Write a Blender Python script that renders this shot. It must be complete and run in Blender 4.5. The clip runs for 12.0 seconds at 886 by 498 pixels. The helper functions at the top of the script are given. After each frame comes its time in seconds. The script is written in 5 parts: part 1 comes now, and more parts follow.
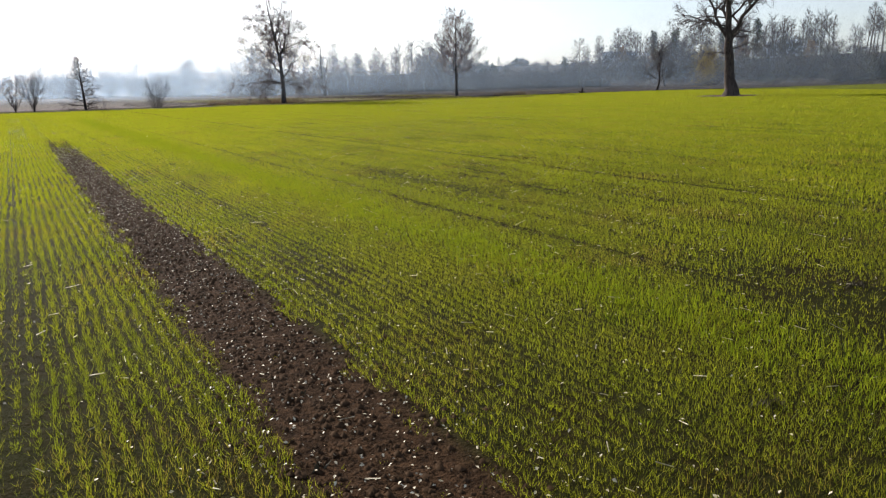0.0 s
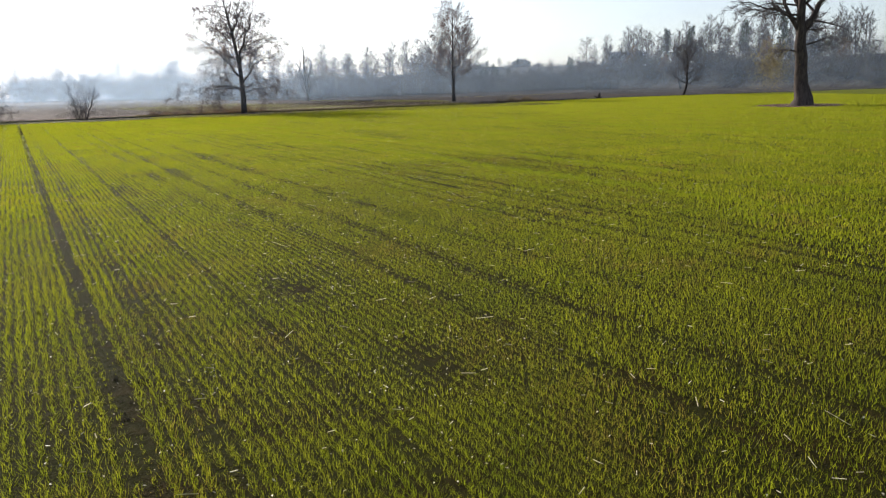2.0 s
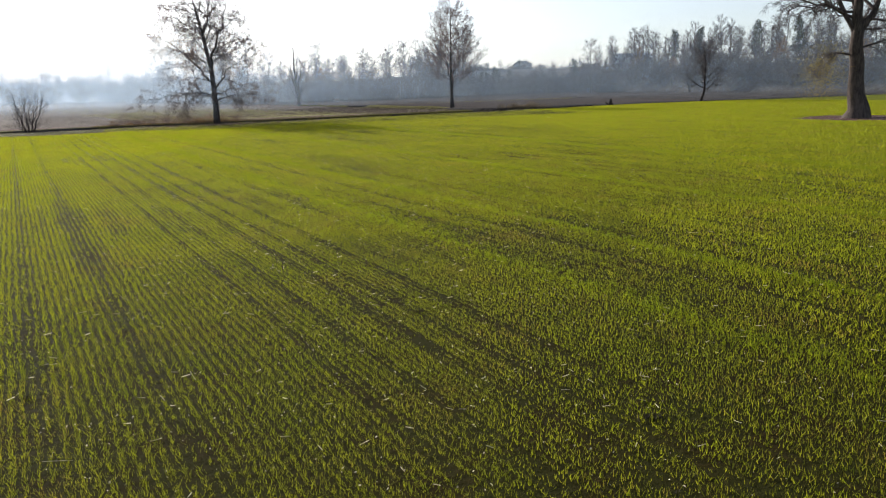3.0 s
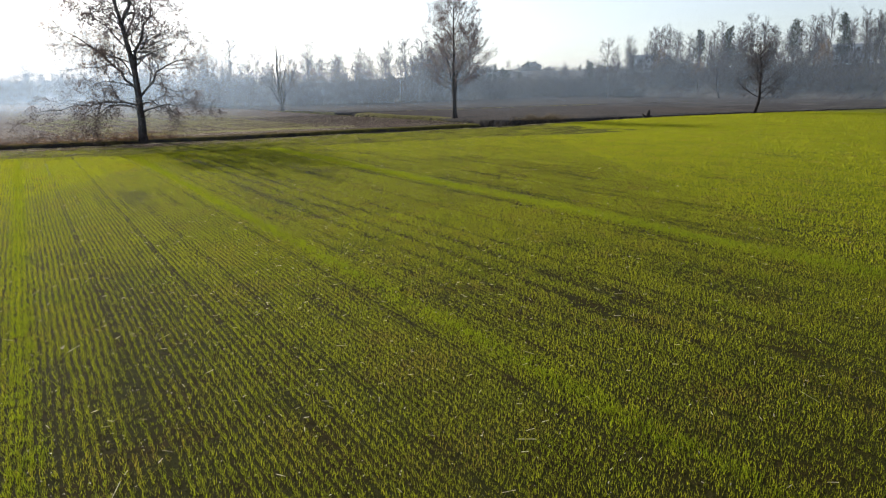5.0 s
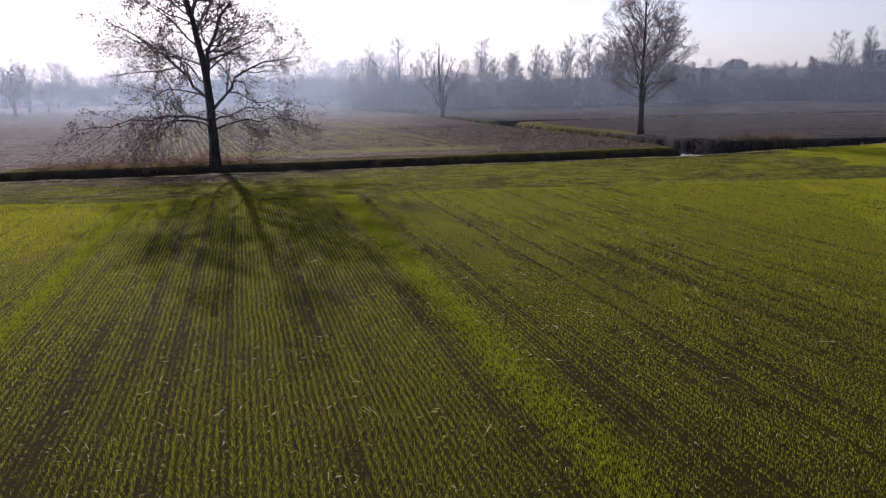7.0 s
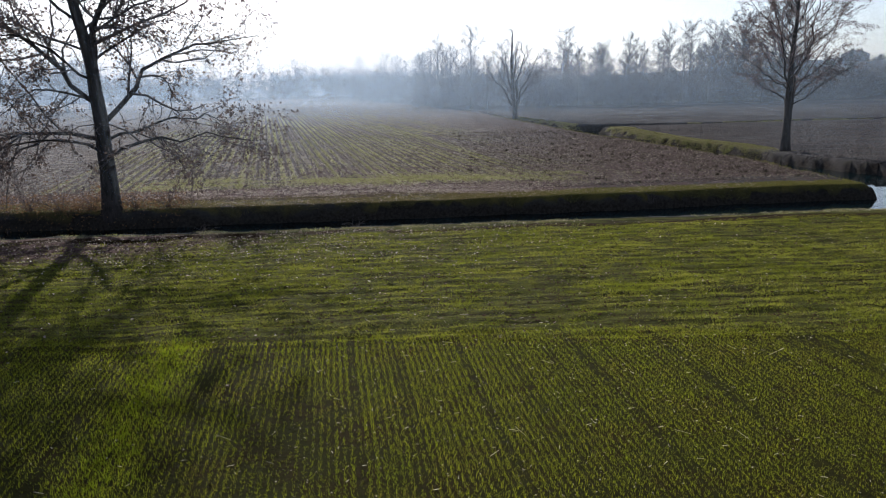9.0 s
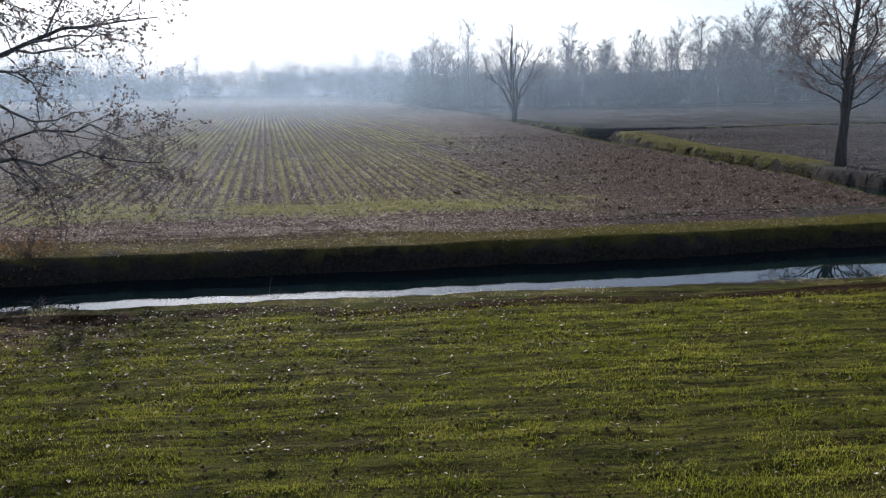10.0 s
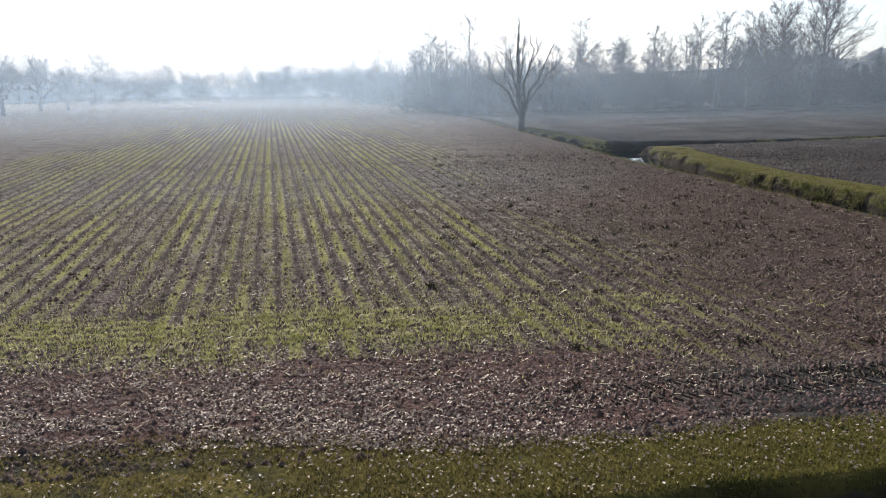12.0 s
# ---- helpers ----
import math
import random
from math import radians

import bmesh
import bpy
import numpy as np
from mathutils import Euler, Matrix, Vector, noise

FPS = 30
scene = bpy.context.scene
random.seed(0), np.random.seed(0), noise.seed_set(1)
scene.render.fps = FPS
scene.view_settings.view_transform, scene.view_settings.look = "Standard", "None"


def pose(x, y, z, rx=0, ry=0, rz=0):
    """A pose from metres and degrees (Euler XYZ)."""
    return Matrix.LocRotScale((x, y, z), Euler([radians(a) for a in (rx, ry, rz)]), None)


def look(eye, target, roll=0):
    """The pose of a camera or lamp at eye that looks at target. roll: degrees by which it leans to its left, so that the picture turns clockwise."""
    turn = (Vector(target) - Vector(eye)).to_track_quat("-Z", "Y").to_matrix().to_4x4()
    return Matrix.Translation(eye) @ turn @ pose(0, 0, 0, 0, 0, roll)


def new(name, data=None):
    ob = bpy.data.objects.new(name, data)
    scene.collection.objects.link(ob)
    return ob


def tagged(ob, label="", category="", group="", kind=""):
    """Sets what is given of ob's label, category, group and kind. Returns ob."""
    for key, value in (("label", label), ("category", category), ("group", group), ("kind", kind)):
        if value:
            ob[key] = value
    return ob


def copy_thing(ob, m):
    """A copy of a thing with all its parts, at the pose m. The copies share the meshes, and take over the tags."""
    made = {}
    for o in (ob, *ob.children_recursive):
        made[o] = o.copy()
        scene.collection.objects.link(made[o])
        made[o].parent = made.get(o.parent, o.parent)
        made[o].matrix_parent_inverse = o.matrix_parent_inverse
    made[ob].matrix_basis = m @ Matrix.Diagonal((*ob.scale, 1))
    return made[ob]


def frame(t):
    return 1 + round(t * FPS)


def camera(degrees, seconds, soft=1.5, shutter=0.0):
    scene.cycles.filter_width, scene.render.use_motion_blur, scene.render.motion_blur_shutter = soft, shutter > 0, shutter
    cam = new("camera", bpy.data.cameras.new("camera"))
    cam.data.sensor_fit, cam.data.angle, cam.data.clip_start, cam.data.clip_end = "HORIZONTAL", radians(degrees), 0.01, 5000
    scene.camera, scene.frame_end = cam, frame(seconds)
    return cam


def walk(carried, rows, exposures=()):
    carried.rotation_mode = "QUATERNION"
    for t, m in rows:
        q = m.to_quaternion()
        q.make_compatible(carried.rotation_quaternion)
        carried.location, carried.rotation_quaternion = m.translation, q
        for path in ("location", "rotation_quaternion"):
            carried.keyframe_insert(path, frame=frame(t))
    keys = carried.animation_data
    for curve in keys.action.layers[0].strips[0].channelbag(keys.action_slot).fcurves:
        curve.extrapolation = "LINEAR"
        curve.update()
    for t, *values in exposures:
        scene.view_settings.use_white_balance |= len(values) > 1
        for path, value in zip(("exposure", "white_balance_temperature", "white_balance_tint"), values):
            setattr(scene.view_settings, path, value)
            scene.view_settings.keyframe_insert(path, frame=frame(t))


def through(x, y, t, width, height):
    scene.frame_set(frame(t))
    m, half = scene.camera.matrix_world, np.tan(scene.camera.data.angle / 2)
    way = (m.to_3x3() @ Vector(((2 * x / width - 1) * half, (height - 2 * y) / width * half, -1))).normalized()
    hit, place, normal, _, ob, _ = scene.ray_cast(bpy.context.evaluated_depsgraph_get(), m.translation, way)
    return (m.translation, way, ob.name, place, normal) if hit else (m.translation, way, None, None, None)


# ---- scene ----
# ---------------------------------------------------------------- camera
cam = camera(64.9, 12.0, soft=1.2)
# seconds, x, y, z, heading, tilt, lean
ROWS = [
    (0.0, -41.08, -95.60, 2.51, -22.58, -13.20, -1.38),
    (0.5, -38.52, -90.23, 2.62, -22.60, -13.22, -1.36),
    (1.0, -35.95, -84.87, 2.69, -22.63, -13.18, -1.35),
    (1.5, -33.41, -79.54, 2.84, -22.62, -13.16, -1.40),
    (2.0, -30.85, -74.13, 3.20, -22.58, -13.13, -1.45),
    (2.5, -28.14, -68.48, 3.59, -22.58, -13.07, -1.43),
    (3.0, -25.51, -63.04, 3.97, -22.56, -13.04, -1.43),
    (3.2, -24.46, -60.90, 4.10, -22.52, -13.06, -1.40),
    (4.8, -16.04, -42.84, 4.80, -22.57, -13.00, -1.00),
    (5.0, -14.98, -40.56, 4.91, -22.13, -12.99, -0.97),
    (5.5, -12.35, -34.85, 5.18, -21.59, -12.91, -0.91),
    (6.0, -9.72, -29.22, 5.44, -16.14, -12.81, -0.90),
    (6.5, -7.20, -23.58, 5.68, -10.99, -12.78, -0.86),
    (6.7, -6.17, -21.29, 5.77, -9.52, -12.79, -0.84),
    (8.3, -0.43, -2.38, 5.97, -0.33, -13.08, -0.83),
    (8.5, 0.00, -0.00, 6.00, -0.34, -13.13, -0.84),
    (9.0, 0.94, 6.18, 6.10, -0.32, -13.21, -0.89),
    (9.5, 1.68, 12.28, 6.17, -0.34, -13.30, -0.75),
    (10.0, 2.17, 17.04, 6.19, -0.36, -13.33, -0.72),
    (10.5, 2.64, 21.57, 6.22, -0.31, -13.38, -0.72),
    (11.0, 3.01, 25.78, 6.34, -0.32, -13.36, -0.67),
    (11.5, 3.37, 30.19, 6.43, -0.30, -13.35, -0.65),
    (12.0, 3.70, 34.58, 6.54, 0.00, -13.34, -0.70),
]
walk(cam, [(t, pose(x, y, z, 90 + tilt, 0, head) @ pose(0, 0, 0, 0, 0, lean)) for t, x, y, z, head, tilt, lean in ROWS],
     exposures=[(0.0, 0.58, 6440, 14), (5.5, 0.55, 6500, 12), (6.0, 0.45, 6500, 18), (6.5, 0.1, 6400, 33), (8.5, 0.22, 6120, 15), (10.5, 0.24, 6000, 14), (12.0, 0.57, 6420, 13)])

# ---------------------------------------------------------------- world and sun
SUN_EL, SUN_AZ = 23.7, -16.0          # azimuth clockwise from +y
world = bpy.data.worlds.new("winter_sky")
scene.world = world
world.use_nodes = True
wn = world.node_tree
sky = wn.nodes.new("ShaderNodeTexSky")
sky.sky_type = "NISHITA"
sky.sun_disc = False
sky.sun_elevation, sky.sun_rotation = radians(SUN_EL), radians(SUN_AZ)
sky.air_density, sky.dust_density, sky.ozone_density = 1.0, 1.2, 2.0
pale = wn.nodes.new("ShaderNodeHueSaturation")      # thin high haze takes the colour out of the sky
pale.inputs["Saturation"].default_value = 0.6
cool = wn.nodes.new("ShaderNodeMix")
cool.data_type, cool.blend_type = "RGBA", "MULTIPLY"
cool.inputs[0].default_value, cool.inputs[7].default_value = 1.0, (0.96, 1.0, 1.05, 1)
wn.links.new(sky.outputs[0], pale.inputs["Color"])
wn.links.new(pale.outputs[0], cool.inputs[6])
wn.links.new(cool.outputs[2], wn.nodes["Background"].inputs["Color"])
wn.nodes["Background"].inputs["Strength"].default_value = 0.115
sun_data = bpy.data.lights.new("sun", "SUN")
sun_data.energy, sun_data.angle, sun_data.color = 5.2, radians(0.6), (1.0, 0.93, 0.82)
sun = new("sun", sun_data)
sun_from = Vector((math.sin(radians(SUN_AZ)) * math.cos(radians(SUN_EL)), math.cos(radians(SUN_AZ)) * math.cos(radians(SUN_EL)), math.sin(radians(SUN_EL))))
sun.matrix_world = look(sun_from * 300, (0, 0, 0))

# ---------------------------------------------------------------- node helpers


class Mat:
    """A short way to write node materials."""

    def __init__(self, name):
        self.m = bpy.data.materials.new(name)
        self.m.use_nodes = True
        self.t = self.m.node_tree
        self.b = self.t.nodes["Principled BSDF"]
        self.out = self.t.nodes["Material Output"]
        self.b.inputs["Roughness"].default_value = 0.85
        self.b.inputs["Specular IOR Level"].default_value = 0.25

    def put(self, socket, v):
        if isinstance(v, bpy.types.NodeSocket):
            self.t.links.new(v, socket)
        elif isinstance(v, (tuple, list)) and socket.type == "RGBA" and len(v) == 3:
            socket.default_value = (*v, 1)
        else:
            socket.default_value = v

    def pos(self):
        return self.t.nodes.new("ShaderNodeNewGeometry").outputs["Position"]

    def random(self):
        return self.t.nodes.new("ShaderNodeObjectInfo").outputs["Random"]

    def island(self):
        return self.t.nodes.new("ShaderNodeNewGeometry").outputs["Random Per Island"]

    def attr(self, name):
        n = self.t.nodes.new("ShaderNodeAttribute")
        n.attribute_name = name
        return n.outputs["Fac"]

    def scaled(self, v, scale=(1, 1, 1), turn=0.0):
        n = self.t.nodes.new("ShaderNodeMapping")
        n.vector_type = "POINT"
        self.put(n.inputs["Vector"], v)
        n.inputs["Rotation"].default_value = (0, 0, radians(turn))
        n.inputs["Scale"].default_value = scale
        return n.outputs[0]

    def noise(self, scale, detail=4.0, rough=0.6, vector=None):
        n = self.t.nodes.new("ShaderNodeTexNoise")
        n.inputs["Scale"].default_value, n.inputs["Detail"].default_value, n.inputs["Roughness"].default_value = scale, detail, rough
        self.put(n.inputs["Vector"], vector if vector is not None else self.pos())
        return n.outputs["Fac"]

    def cells(self, scale, vector=None):
        n = self.t.nodes.new("ShaderNodeTexVoronoi")
        n.inputs["Scale"].default_value = scale
        self.put(n.inputs["Vector"], vector if vector is not None else self.pos())
        return n.outputs["Distance"], n.outputs["Color"]

    def ramp(self, v, lo, hi, a=0.0, b=1.0):
        n = self.t.nodes.new("ShaderNodeMapRange")
        n.interpolation_type = "SMOOTHSTEP"
        self.put(n.inputs["Value"], v)
        for k, x in zip(("From Min", "From Max", "To Min", "To Max"), (lo, hi, a, b)):
            n.inputs[k].default_value = x
        return n.outputs[0]

    def math(self, op, a, b=0.0):
        n = self.t.nodes.new("ShaderNodeMath")
        n.operation = op
        self.put(n.inputs[0], a)
        self.put(n.inputs[1], b)
        return n.outputs[0]

    def mix(self, f, a, b):
        n = self.t.nodes.new("ShaderNodeMix")
        n.data_type = "RGBA"
        self.put(n.inputs[0], f)
        self.put(n.inputs[6], a)
        self.put(n.inputs[7], b)
        return n.outputs[2]

    def bump(self, h, dist, strength=1.0):
        n = self.t.nodes.new("ShaderNodeBump")
        n.inputs["Distance"].default_value, n.inputs["Strength"].default_value = dist, strength
        self.put(n.inputs["Height"], h)
        self.t.links.new(n.outputs[0], self.b.inputs["Normal"])

    def color(self, c):
        self.put(self.b.inputs["Base Color"], c)
        return self

    def leafy(self, c, share):
        """Thin leaves: part of the light comes through."""
        self.color(c)
        tr = self.t.nodes.new("ShaderNodeBsdfTranslucent")
        self.put(tr.inputs["Color"], c)
        mx = self.t.nodes.new("ShaderNodeMixShader")
        mx.inputs[0].default_value = share
        self.t.links.new(self.b.outputs[0], mx.inputs[1])
        self.t.links.new(tr.outputs[0], mx.inputs[2])
        self.t.links.new(mx.outputs[0], self.out.inputs["Surface"])
        return self


# ---------------------------------------------------------------- materials
ROW_TURN, STUB_TURN = 8.5, 13.5        # heading of the crop rows and of the stubble rows


def bark_mat(name, dark, light, scale=6.0):
    k = Mat(name)
    n = k.noise(scale, 5, 0.7, k.scaled(k.pos(), (1, 1, 0.25)))
    k.color(k.mix(k.ramp(n, 0.3, 0.7), dark, light))
    k.bump(n, 0.04)
    k.b.inputs["Roughness"].default_value = 0.9
    k.b.inputs["Specular IOR Level"].default_value = 0.12
    return k.m


M_BARK = bark_mat("dark_bark", (0.016, 0.013, 0.012), (0.055, 0.045, 0.041))
M_BARK_BIG = bark_mat("furrowed_bark", (0.03, 0.024, 0.022), (0.1, 0.08, 0.07), 4.0)
M_TWIG = bark_mat("twigs", (0.05, 0.041, 0.04), (0.125, 0.102, 0.096), 2.0)
M_TWIG_RED = bark_mat("reddish_twigs", (0.11, 0.07, 0.06), (0.23, 0.15, 0.13), 2.0)
M_FARBARK = bark_mat("grey_bark", (0.06, 0.055, 0.05), (0.2, 0.18, 0.16), 2.0)


def leaf_mat(name, a, b, share=0.35):
    k = Mat(name)
    c = k.mix(k.ramp(k.noise(3.0, 3), 0.3, 0.7), a, b)
    k.leafy(c, share)
    return k.m


M_DRYLEAF = leaf_mat("dry_brown_leaves", (0.075, 0.055, 0.05), (0.17, 0.125, 0.105), 0.4)
M_YELLOWLEAF = leaf_mat("yellow_leaves", (0.2, 0.145, 0.035), (0.33, 0.25, 0.07), 0.45)
M_RUSTLEAF = leaf_mat("rusty_leaves", (0.13, 0.065, 0.03), (0.25, 0.15, 0.07), 0.4)
M_REED = leaf_mat("dry_reed", (0.11, 0.085, 0.055), (0.24, 0.19, 0.12), 0.3)
M_EVERGREEN = leaf_mat("dark_ivy_leaves", (0.02, 0.03, 0.015), (0.05, 0.065, 0.03), 0.2)
M_SHRUB = leaf_mat("brown_thicket", (0.05, 0.042, 0.032), (0.12, 0.1, 0.075), 0.2)

k = Mat("young_wheat")
patch = k.ramp(k.noise(0.35, 4), 0.35, 0.65)
fine = k.ramp(k.noise(2.2, 3), 0.35, 0.65)
sear = k.ramp(k.math("ADD", k.noise(0.5, 5), k.math("MULTIPLY", k.island(), 0.35)), 0.78, 0.95)
k.leafy(k.mix(sear, k.mix(k.math("MULTIPLY", fine, 0.7), k.mix(patch, (0.162, 0.2, 0.008), (0.205, 0.23, 0.01)), (0.242, 0.252, 0.015)), (0.23, 0.18, 0.028)), 0.82)
k.b.inputs["Roughness"].default_value = 0.5
k.b.inputs["Specular IOR Level"].default_value = 0.8
k.b.inputs["Specular Tint"].default_value = (0.8, 0.9, 0.25, 1)
M_WHEAT = k.m

k = Mat("lush_wheat")
k.leafy(k.mix(k.ramp(k.noise(5.0, 3), 0.3, 0.7), (0.14, 0.19, 0.007), (0.18, 0.22, 0.009)), 0.72)
k.b.inputs["Roughness"].default_value = 0.5
k.b.inputs["Specular IOR Level"].default_value = 0.8
k.b.inputs["Specular Tint"].default_value = (0.8, 0.9, 0.25, 1)
M_LUSH = k.m

# lip grass in a paler colour, which holds the backlight on its tips
k = Mat("backlit_lip_grass")
k.leafy(k.mix(k.ramp(k.noise(1.3, 5), 0.35, 0.65), k.mix(k.noise(6, 3), (0.2, 0.22, 0.05), (0.3, 0.3, 0.1)), k.mix(k.noise(9, 3), (0.28, 0.25, 0.14), (0.46, 0.42, 0.28))), 0.6)
M_LIP = k.m

k = Mat("headland_green")
k.leafy(k.mix(k.ramp(k.noise(0.4, 5), 0.4, 0.6), (0.15, 0.168, 0.017), k.mix(k.ramp(k.noise(7, 2), 0.3, 0.7), (0.19, 0.215, 0.019), (0.25, 0.24, 0.045))), 0.67)
k.b.inputs["Specular IOR Level"].default_value = 0.25
M_TURF = k.m

k = Mat("rough_grass")
sep = k.t.nodes.new("ShaderNodeSeparateXYZ")
k.put(sep.inputs[0], k.pos())
east = k.math("ADD", k.ramp(sep.outputs["X"], -2, 14, -0.3, 0.3), k.noise(0.7, 4))
k.leafy(k.mix(k.ramp(east, 0.35, 0.75), k.mix(k.noise(5, 3), (0.105, 0.085, 0.03), (0.19, 0.155, 0.06)), k.mix(k.noise(4, 3), (0.1, 0.1, 0.022), (0.175, 0.16, 0.045))), 0.35)
M_ROUGH = k.m

k = Mat("fallen_leaves")
k.leafy(k.mix(k.math("POWER", k.island(), 1.3), (0.1, 0.056, 0.046), (0.66, 0.54, 0.43)), 0.3)
k.b.inputs["Roughness"].default_value = 0.5
k.b.inputs["Specular IOR Level"].default_value = 0.3
M_LITTER = k.m

k = Mat("pale_straw")
k.color(k.mix(k.ramp(k.noise(20, 2), 0.3, 0.7), (0.3, 0.25, 0.15), (0.68, 0.6, 0.42)))
k.b.inputs["Roughness"].default_value = 0.5
M_STRAW = k.m

k = Mat("dark_clods")
k.color(k.mix(k.noise(8, 3), (0.03, 0.025, 0.012), (0.08, 0.065, 0.035)))
M_CLOD = k.m


k = Mat("crumbly_soil")
k.color(k.mix(k.noise(12, 4), (0.018, 0.01, 0.004), (0.09, 0.054, 0.03)))
k.b.inputs["Specular IOR Level"].default_value = 0.03
M_SOIL = k.m

k = Mat("brown_crumbs")
k.color(k.mix(k.noise(7, 4), (0.03, 0.019, 0.015), (0.13, 0.09, 0.073)))
k.b.inputs["Specular IOR Level"].default_value = 0.05
M_CRUMB = k.m


def ground_mat():
    k = Mat("fields")
    p = k.pos()
    rowed = k.scaled(p, (1, 1, 1), -ROW_TURN)
    stubbed = k.scaled(p, (1, 1, 1), -STUB_TURN)
    big, mid, fine, grit = k.noise(0.12, 5), k.noise(1.1, 5), k.noise(7.0, 5, 0.7), k.noise(45.0, 3, 0.7)
    soil = k.mix(k.ramp(fine, 0.3, 0.7), (0.01, 0.005, 0.0015), (0.04, 0.02, 0.006))
    soil = k.mix(k.ramp(grit, 0.58, 0.78), soil, (0.06, 0.036, 0.017))
    # crop field: bare soil between the blades, closed green where the rows run together
    streak = k.noise(1.0, 4, 0.6, k.scaled(rowed, (1.1, 0.02, 1)))
    canopy = k.mix(k.ramp(k.noise(2.0, 4, 0.6, k.scaled(rowed, (2.5, 0.25, 1))), 0.3, 0.7), (0.11, 0.127, 0.011), (0.155, 0.168, 0.014))
    canopy = k.mix(k.ramp(streak, 0.5, 0.66), canopy, (0.06, 0.067, 0.011))
    canopy = k.mix(k.ramp(k.math("MULTIPLY", fine, k.ramp(mid, 0.45, 0.7)), 0.3, 0.5), canopy, (0.05, 0.05, 0.015))
    thin = k.mix(k.ramp(mid, 0.3, 0.62, 0.4, 0.9), soil, (0.026, 0.028, 0.005))
    lanes = k.t.nodes.new("ShaderNodeSeparateXYZ")
    k.put(lanes.inputs[0], rowed)
    unsown = k.math("ABSOLUTE", k.math("ADD", lanes.outputs["X"], 52.9))
    unsown = k.math("MULTIPLY", k.ramp(k.math("ADD", unsown, k.math("MULTIPLY", fine, 0.4)), 0.95, 0.6), k.ramp(lanes.outputs["Y"], -46, -60))
    thin = k.mix(unsown, thin, k.mix(k.ramp(fine, 0.3, 0.7), (0.018, 0.009, 0.003), (0.078, 0.042, 0.02)))
    crop = k.mix(k.attr("closed"), thin, canopy)
    # sown end strip: soil grooves beside the ditch, their shade painted in with the soil
    groove = k.noise(1.0, 3, 0.55, k.scaled(k.scaled(p, (1, 1, 1), -4.5), (0.55, 6.5, 1)))
    headland = k.mix(k.ramp(groove, 0.44, 0.66, 0, 0.8), k.mix(k.ramp(mid, 0.35, 0.65), (0.055, 0.06, 0.011), (0.1, 0.1, 0.02)), (0.018, 0.014, 0.007))
    headland = k.mix(k.ramp(k.noise(0.55, 4), 0.54, 0.68, 0, 0.6), headland, (0.035, 0.025, 0.014))
    crop = k.mix(k.attr("headland"), crop, headland)
    # grass
    turf = k.mix(k.ramp(mid, 0.35, 0.65), (0.085, 0.078, 0.02), (0.15, 0.122, 0.036))
    turf = k.mix(k.ramp(fine, 0.45, 0.7), turf, (0.055, 0.055, 0.016))
    # stubble field: old maize rows with green weeds between
    rowwave = k.t.nodes.new("ShaderNodeTexWave")
    rowwave.bands_direction, rowwave.wave_type = "X", "BANDS"
    rowwave.inputs["Scale"].default_value = 2 * math.pi / 20 / 0.72
    rowwave.inputs["Distortion"].default_value = 0.6
    rowwave.inputs["Detail Scale"].default_value = 1.5
    k.put(rowwave.inputs["Vector"], stubbed)
    dry = k.mix(k.ramp(mid, 0.3, 0.7), (0.08, 0.066, 0.058), (0.24, 0.203, 0.172))
    dry = k.mix(k.ramp(fine, 0.52, 0.68), dry, (0.34, 0.29, 0.248))
    dry = k.mix(k.ramp(fine, 0.46, 0.36), dry, (0.022, 0.017, 0.014))
    weedy = k.mix(k.ramp(k.noise(1.0, 4, 0.6, k.scaled(stubbed, (0.42, 0.035, 1))), 0.43, 0.55), dry, (0.27, 0.262, 0.09))
    patchy = k.ramp(k.noise(1.0, 4, 0.6, k.scaled(stubbed, (1.3, 0.16, 1))), 0.32, 0.55)
    stub = k.mix(k.math("MULTIPLY", k.math("MULTIPLY", k.ramp(rowwave.outputs["Fac"], 0.35, 0.75), patchy), k.attr("weeds")), dry, weedy)
    stub = k.mix(k.math("MULTIPLY", k.ramp(rowwave.outputs["Fac"], 0.32, 0.06), k.math("ADD", k.math("MULTIPLY", k.attr("weeds"), 0.55), 0.2)), stub, (0.032, 0.025, 0.022))
    stub = k.mix(k.ramp(k.noise(0.45, 5, 0.65), 0.5, 0.66, 0, 0.65), stub, (0.04, 0.031, 0.027))
    stub = k.mix(k.math("MULTIPLY", k.attr("reddish"), k.ramp(fine, 0.25, 0.5)), stub, (0.058, 0.033, 0.027))
    # ploughed ground and litter
    furrow = k.noise(1.0, 3, 0.6, k.scaled(k.scaled(p, (1, 1, 1), -8), (0.06, 2.2, 1)))
    plough = k.mix(k.ramp(mid, 0.3, 0.7), (0.032, 0.03, 0.03), (0.068, 0.064, 0.063))
    plough = k.mix(k.ramp(big, 0.42, 0.68), plough, (0.09, 0.084, 0.08))
    plough = k.mix(k.ramp(furrow, 0.5, 0.66), plough, (0.018, 0.016, 0.016))
    plough = k.mix(k.math("MULTIPLY", k.ramp(furrow, 0.44, 0.32), k.ramp(big, 0.45, 0.6)), plough, (0.095, 0.088, 0.06))
    litter = k.mix(k.ramp(fine, 0.35, 0.65), (0.036, 0.02, 0.018), (0.18, 0.112, 0.098))
    litter = k.mix(k.ramp(grit, 0.58, 0.7), litter, (0.33, 0.25, 0.21))
    mud = k.mix(k.ramp(fine, 0.3, 0.7), (0.02, 0.016, 0.013), (0.06, 0.05, 0.04))

